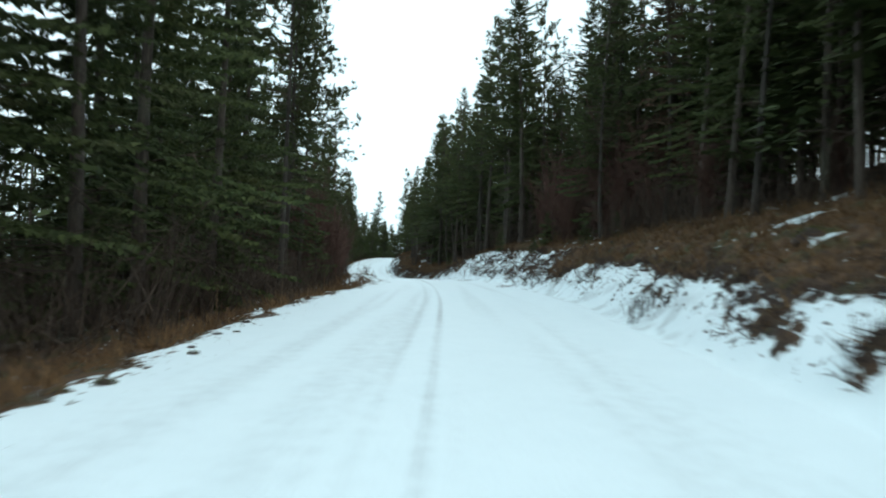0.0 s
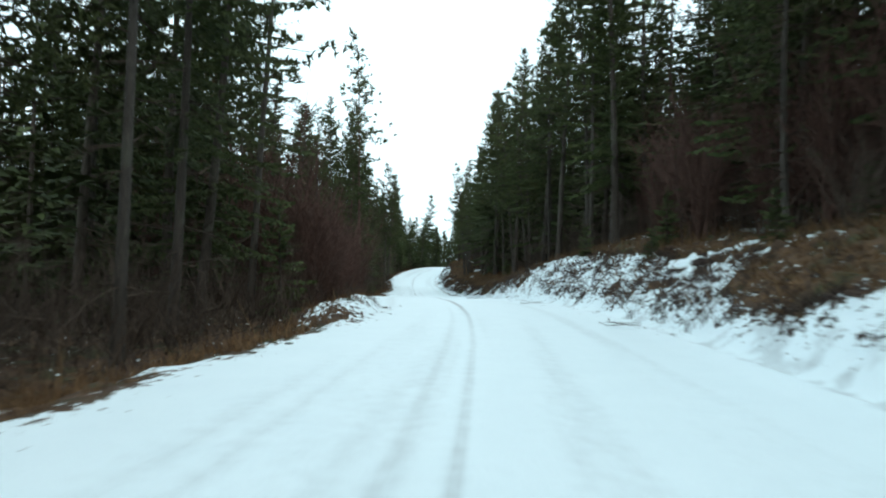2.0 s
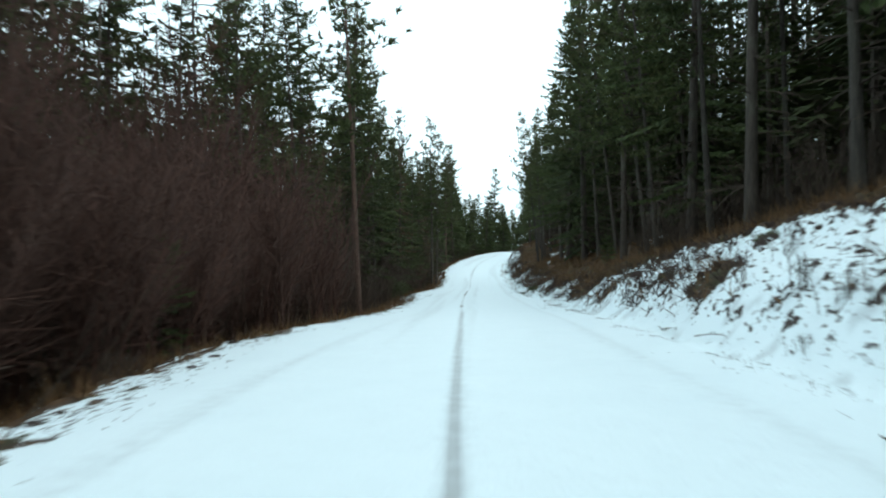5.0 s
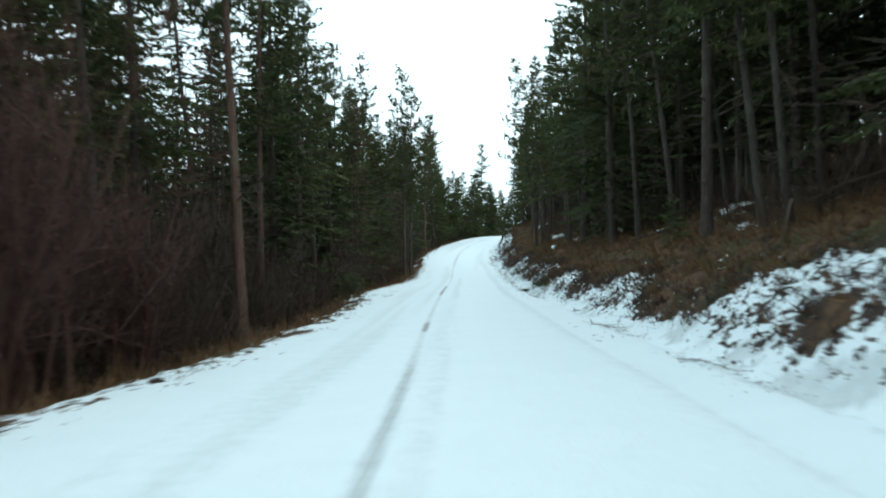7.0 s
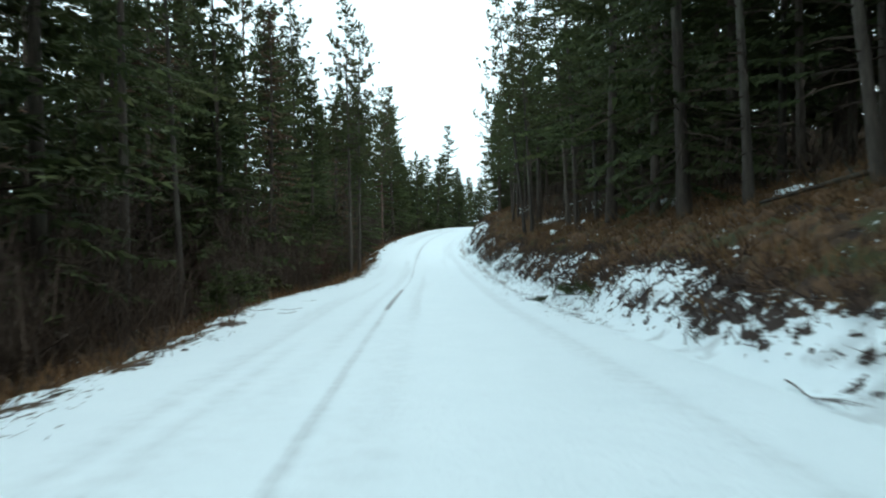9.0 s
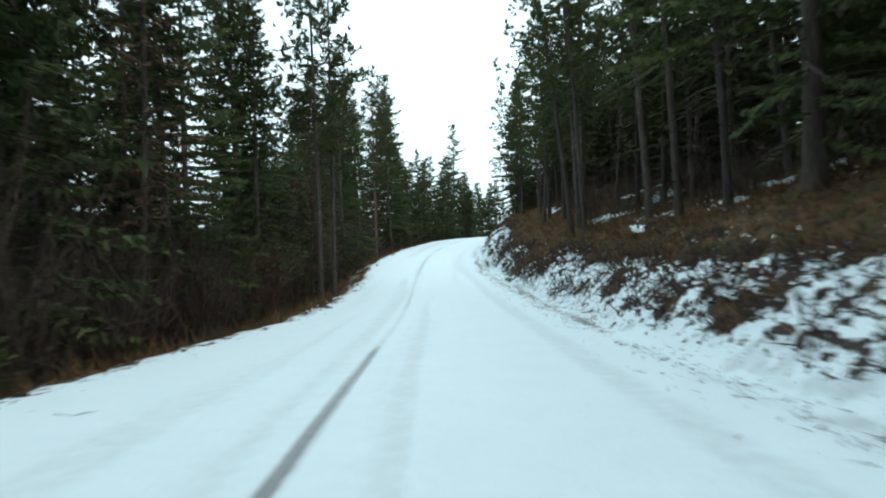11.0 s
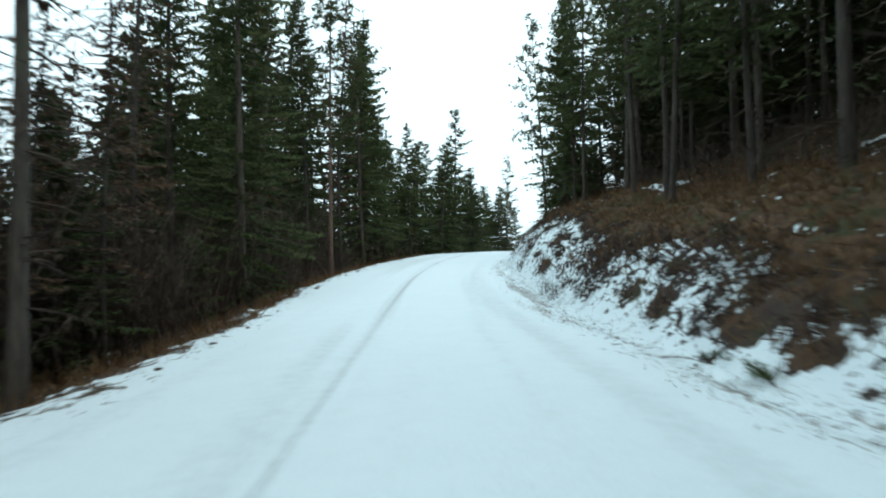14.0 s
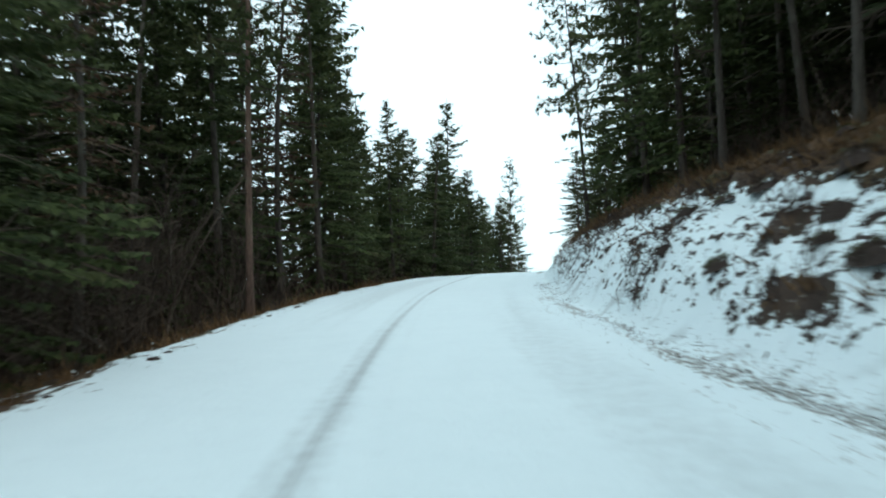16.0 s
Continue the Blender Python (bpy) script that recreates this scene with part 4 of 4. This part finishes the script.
for a, b, low, high, count in ((124, 142, 0.8, 3.6, 40), (90, 100, 0.9, 2.2, 11), (58, 66, 0.9, 2.6, 14), (108, 117, 0.9, 3.0, 10)):
    for _ in range(count):
        y = rng.uniform(a, b)
        SPOTS.append((float(track(HALF_R, np.array([y]))[0]) + rng.uniform(low, high), y, rng.uniform(0.35, 0.8)))
for _ in range(200):
    y = rng.uniform(4, 150)
    SPOTS.append((float(track(HALF_R, np.array([y]))[0]) + rng.uniform(1.0, 3.8), y, 0.22 + 0.6 * rng.random() ** 1.8))
for _ in range(70):
    y = rng.uniform(3, 145)
    SPOTS.append((-float(track(HALF_L, np.array([y]))[0]) - rng.uniform(-0.35, 0.5), y, rng.uniform(0.14, 0.34)))
for n, (u, y, size) in enumerate(SPOTS):
    p = spot(u, y)
    m = pose(p.x, p.y, p.z - 0.04 * size, 0, -18 if u > 0 else 0, rng.uniform(-40, 40))
    size *= 0.62
    model = TUSSOCKS[n % 3]
    if n < 3:
        model.matrix_basis = m @ Matrix.Scale(size, 4)
    else:
        copy_thing(model, m).scale = (size, size, size * rng.uniform(0.7, 1.1))


def fallen_branch(seed, long):
    """A bare bough lying on the snow, with side twigs."""
    rs = np.random.RandomState(seed)
    base = tagged(new("fallen_branch"), "thin dark fallen branch lying on the snow", "branch", "fallen branches")
    s = np.linspace(0, 1, 7)
    p = np.stack([s * long, 0.10 * long * np.sin(s * 3 + seed), 0.035 + 0.03 * np.sin(s * 7 + seed)], -1)
    w = Pile()
    w.add(*tube(p, 0.0095 * (1.15 - s), 5))
    wood = new("bough", w.mesh("bough", TWIG, True))
    wood.parent = base
    t = Pile()
    for _ in range(14):
        q = rs.uniform(0.25, 1.0)
        o = np.array([np.interp(q, s, p[:, i]) for i in range(3)])
        e = o + np.array([rs.uniform(0.3, 0.8), rs.uniform(-0.4, 0.4), rs.uniform(-0.02, 0.10)]) * long * 0.35
        t.add(*tube(np.array([o, (o + e) / 2 + rs.uniform(-0.02, 0.02, 3), e]), [0.005, 0.004, 0.002], 3))
    o = new("twigwork", t.mesh("twigwork", TWIG))
    o.parent, o["kind"] = wood, "stuff"
    return base


BOUGHS = [fallen_branch(3, 2.4), fallen_branch(5, 1.5), fallen_branch(8, 1.0)]
# which one, then its thick end and its tip (offset, y)
for n, (i, u0, y0, u1, y1) in enumerate((
    (0, 3.60, 36.2, 3.78, 33.2), (1, 3.77, 52.9, 3.82, 51.6), (2, 3.05, 34.9, 3.55, 34.3), (0, 2.9, 46.5, 3.45, 44.3), (2, 3.6, 55.3, 3.7, 54.3), (1, 4.0, 55.6, 3.75, 54.4),
    (0, 3.3, 72.9, 3.67, 70.7), (0, 3.74, 88.7, 3.91, 85.3), (1, 3.7, 99.8, 3.67, 98.3), (2, -3.35, 87.6, -2.86, 87.7), (2, -3.35, 90.9, -3.0, 91.0), (2, -4.26, 87.6, -3.6, 87.7),
    (2, -3.2, 86.5, -2.8, 86.7), (1, -3.2, 34.5, -2.7, 35.4), (1, -2.9, 36.2, -3.0, 37.4), (2, -2.7, 38.0, -3.0, 39.0), (2, -3.9, 60.5, -3.6, 61.3), (1, 3.3, 66.0, 3.5, 64.9), (2, 3.5, 77.0, 3.6, 76.0), (1, 3.5, 118.0, 3.7, 116.9))):
    a, b = spot(u0, y0), spot(u1, y1)
    size = (b - a).length / (2.4, 1.5, 1.0)[i]
    m = pose(a.x, a.y, a.z + 0.01, 0, -math.degrees(math.asin((b.z - a.z) / (b - a).length)), math.degrees(math.atan2(b.y - a.y, b.x - a.x)))
    if n < 3:
        BOUGHS[i].matrix_basis = m @ Matrix.Scale(size, 4)
    else:
        copy_thing(BOUGHS[i], m).scale = (size, size, min(size, 1.0))


def dry_weed(seed, tall):
    """A few upright dead stalks with short side shoots."""
    rs = np.random.RandomState(seed)
    w = Pile()
    for _ in range(12):
        o = np.array([rs.normal() * 0.12, rs.normal() * 0.12, -0.03])
        e = o + np.array([rs.normal() * 0.10, rs.normal() * 0.10, tall * rs.uniform(0.5, 1.0)])
        w.add(*tube(np.array([o, (o + e) / 2 + rs.uniform(-0.03, 0.03, 3), e]), [0.006, 0.005, 0.003], 3))
        for _ in range(3):
            q = o + (e - o) * rs.uniform(0.5, 0.95)
            w.add(*tube(np.array([q, q + rs.normal(size=3) * 0.07 + np.array([0, 0, 0.05])]), [0.004, 0.002], 3))
    return tagged(new("dry_weed", w.mesh("dry_weed", TWIG)), "upright dead brown weed stalks in the roadside snow", "weed", "dry weeds")


WEEDS = [dry_weed(201, 0.55), dry_weed(202, 0.4)]
for n in range(150):
    y = rng.uniform(8, 146)
    u = float(track(HALF_R, np.array([y]))[0]) + rng.uniform(0.2, 2.2) if rng.random() < 0.82 else -float(track(HALF_L, np.array([y]))[0]) - rng.uniform(0.0, 1.0)
    m = pose(*spot(u, y), 0, 0, rng.uniform(0, 360))
    if n < 2:
        WEEDS[n].matrix_basis = m
    else:
        s = rng.uniform(0.6, 1.2)
        copy_thing(WEEDS[n % 2], m).scale = (s, s, s)


def fallen_log(seed, long, thick):
    """A dead trunk lying on the slope with branch stubs."""
    rs = np.random.RandomState(seed)
    base = tagged(new("fallen_log"), "grey fallen log with branch stubs on the brown slope", "log", "fallen logs")
    s = np.linspace(0, 1, 8)
    p = np.stack([s * long, 0.05 * np.sin(s * 4), 0 * s + thick * 0.7], -1)
    w = Pile()
    w.add(*tube(p, thick * (1 - 0.55 * s), 9))
    new("trunk", w.mesh("trunk", GREYBARK, True)).parent = base
    for _ in range(5):
        q = rs.uniform(0.1, 0.9)
        o = np.array([q * long, 0, thick * 0.7])
        t = Pile()
        t.add(*tube(np.array([o, o + np.array([0.12, rs.uniform(-0.4, 0.4), rs.uniform(0.1, 0.45)])]), [0.022, 0.012], 5))
        new("stub", t.mesh("stub", GREYBARK)).parent = base
    return base


LOGS = [fallen_log(7, 3.6, 0.085), fallen_log(9, 2.6, 0.065)]
for n, (u, y, turn, rise) in enumerate(((10.2, 84.0, 150, -14), (9.6, 103.0, 60, 8), (10.5, 112.0, 20, 14), (11.5, 90.0, 110, 4), (-8.0, 12.0, 70, 0), (-8.5, 98.0, 100, 0))):
    p = spot(u, y)
    m = pose(p.x, p.y, p.z + 0.02, 0, -rise, turn)
    if n < 2:
        LOGS[n].matrix_basis = m
    else:
        copy_thing(LOGS[n % 2], m)


def fir_bough(seed, long):
    """A broken green fir branch lying in the snow."""
    rs = np.random.RandomState(seed)
    base = tagged(new("fallen_fir_bough"), "broken green fir bough lying on the snowy shoulder", "branch", "fallen boughs")
    s = np.linspace(0, 1, 7)
    p = np.stack([s * long, 0.12 * np.sin(s * 3), 0.06 + 0.10 * np.sin(s * 3.1)], -1)
    w = Pile()
    w.add(*tube(p, 0.018 * (1.2 - s), 5))
    wood = new("bough", w.mesh("bough", TWIG, True))
    wood.parent = base
    g = Pile()
    for _ in range(46):
        q = rs.uniform(0.1, 1.0)
        o = np.array([np.interp(q, s, p[:, i]) for i in range(3)])
        e = o + np.array([rs.uniform(0.1, 0.5), rs.uniform(-0.5, 0.5), rs.uniform(-0.03, 0.5)]) * 0.7
        t = rs.rand(26)
        c = o + (e - o) * t[:, None]
        d = (e - o) * 0.3 + rs.normal(size=(26, 3)) * 0.07
        x = np.cross(d, rs.normal(size=(26, 3)))
        x *= (0.011 / (np.linalg.norm(x, axis=1) + 1e-6))[:, None]
        g.blades(c, c + d, x)
    n = new("needlework", g.mesh("needlework", FIR))
    n.parent, n["kind"] = wood, "stuff"
    return base


BOUGH = fir_bough(31, 1.5)
for n, (u, y, turn, size) in enumerate(((3.42, 89.5, -95, 0.55), (3.85, 88.7, -85, 0.9), (3.95, 87.3, -80, 1.0), (4.0, 88.0, -70, 0.9), (3.7, 115.6, 70, 0.6), (3.72, 117.6, -70, 0.5))):
    m = pose(*spot(u, y), 0, 0, turn)
    if n:
        copy_thing(BOUGH, m).scale = (size, size, size * 0.55)
    else:
        BOUGH.matrix_basis = m @ Matrix.Diagonal((size, size, size * 0.6, 1))
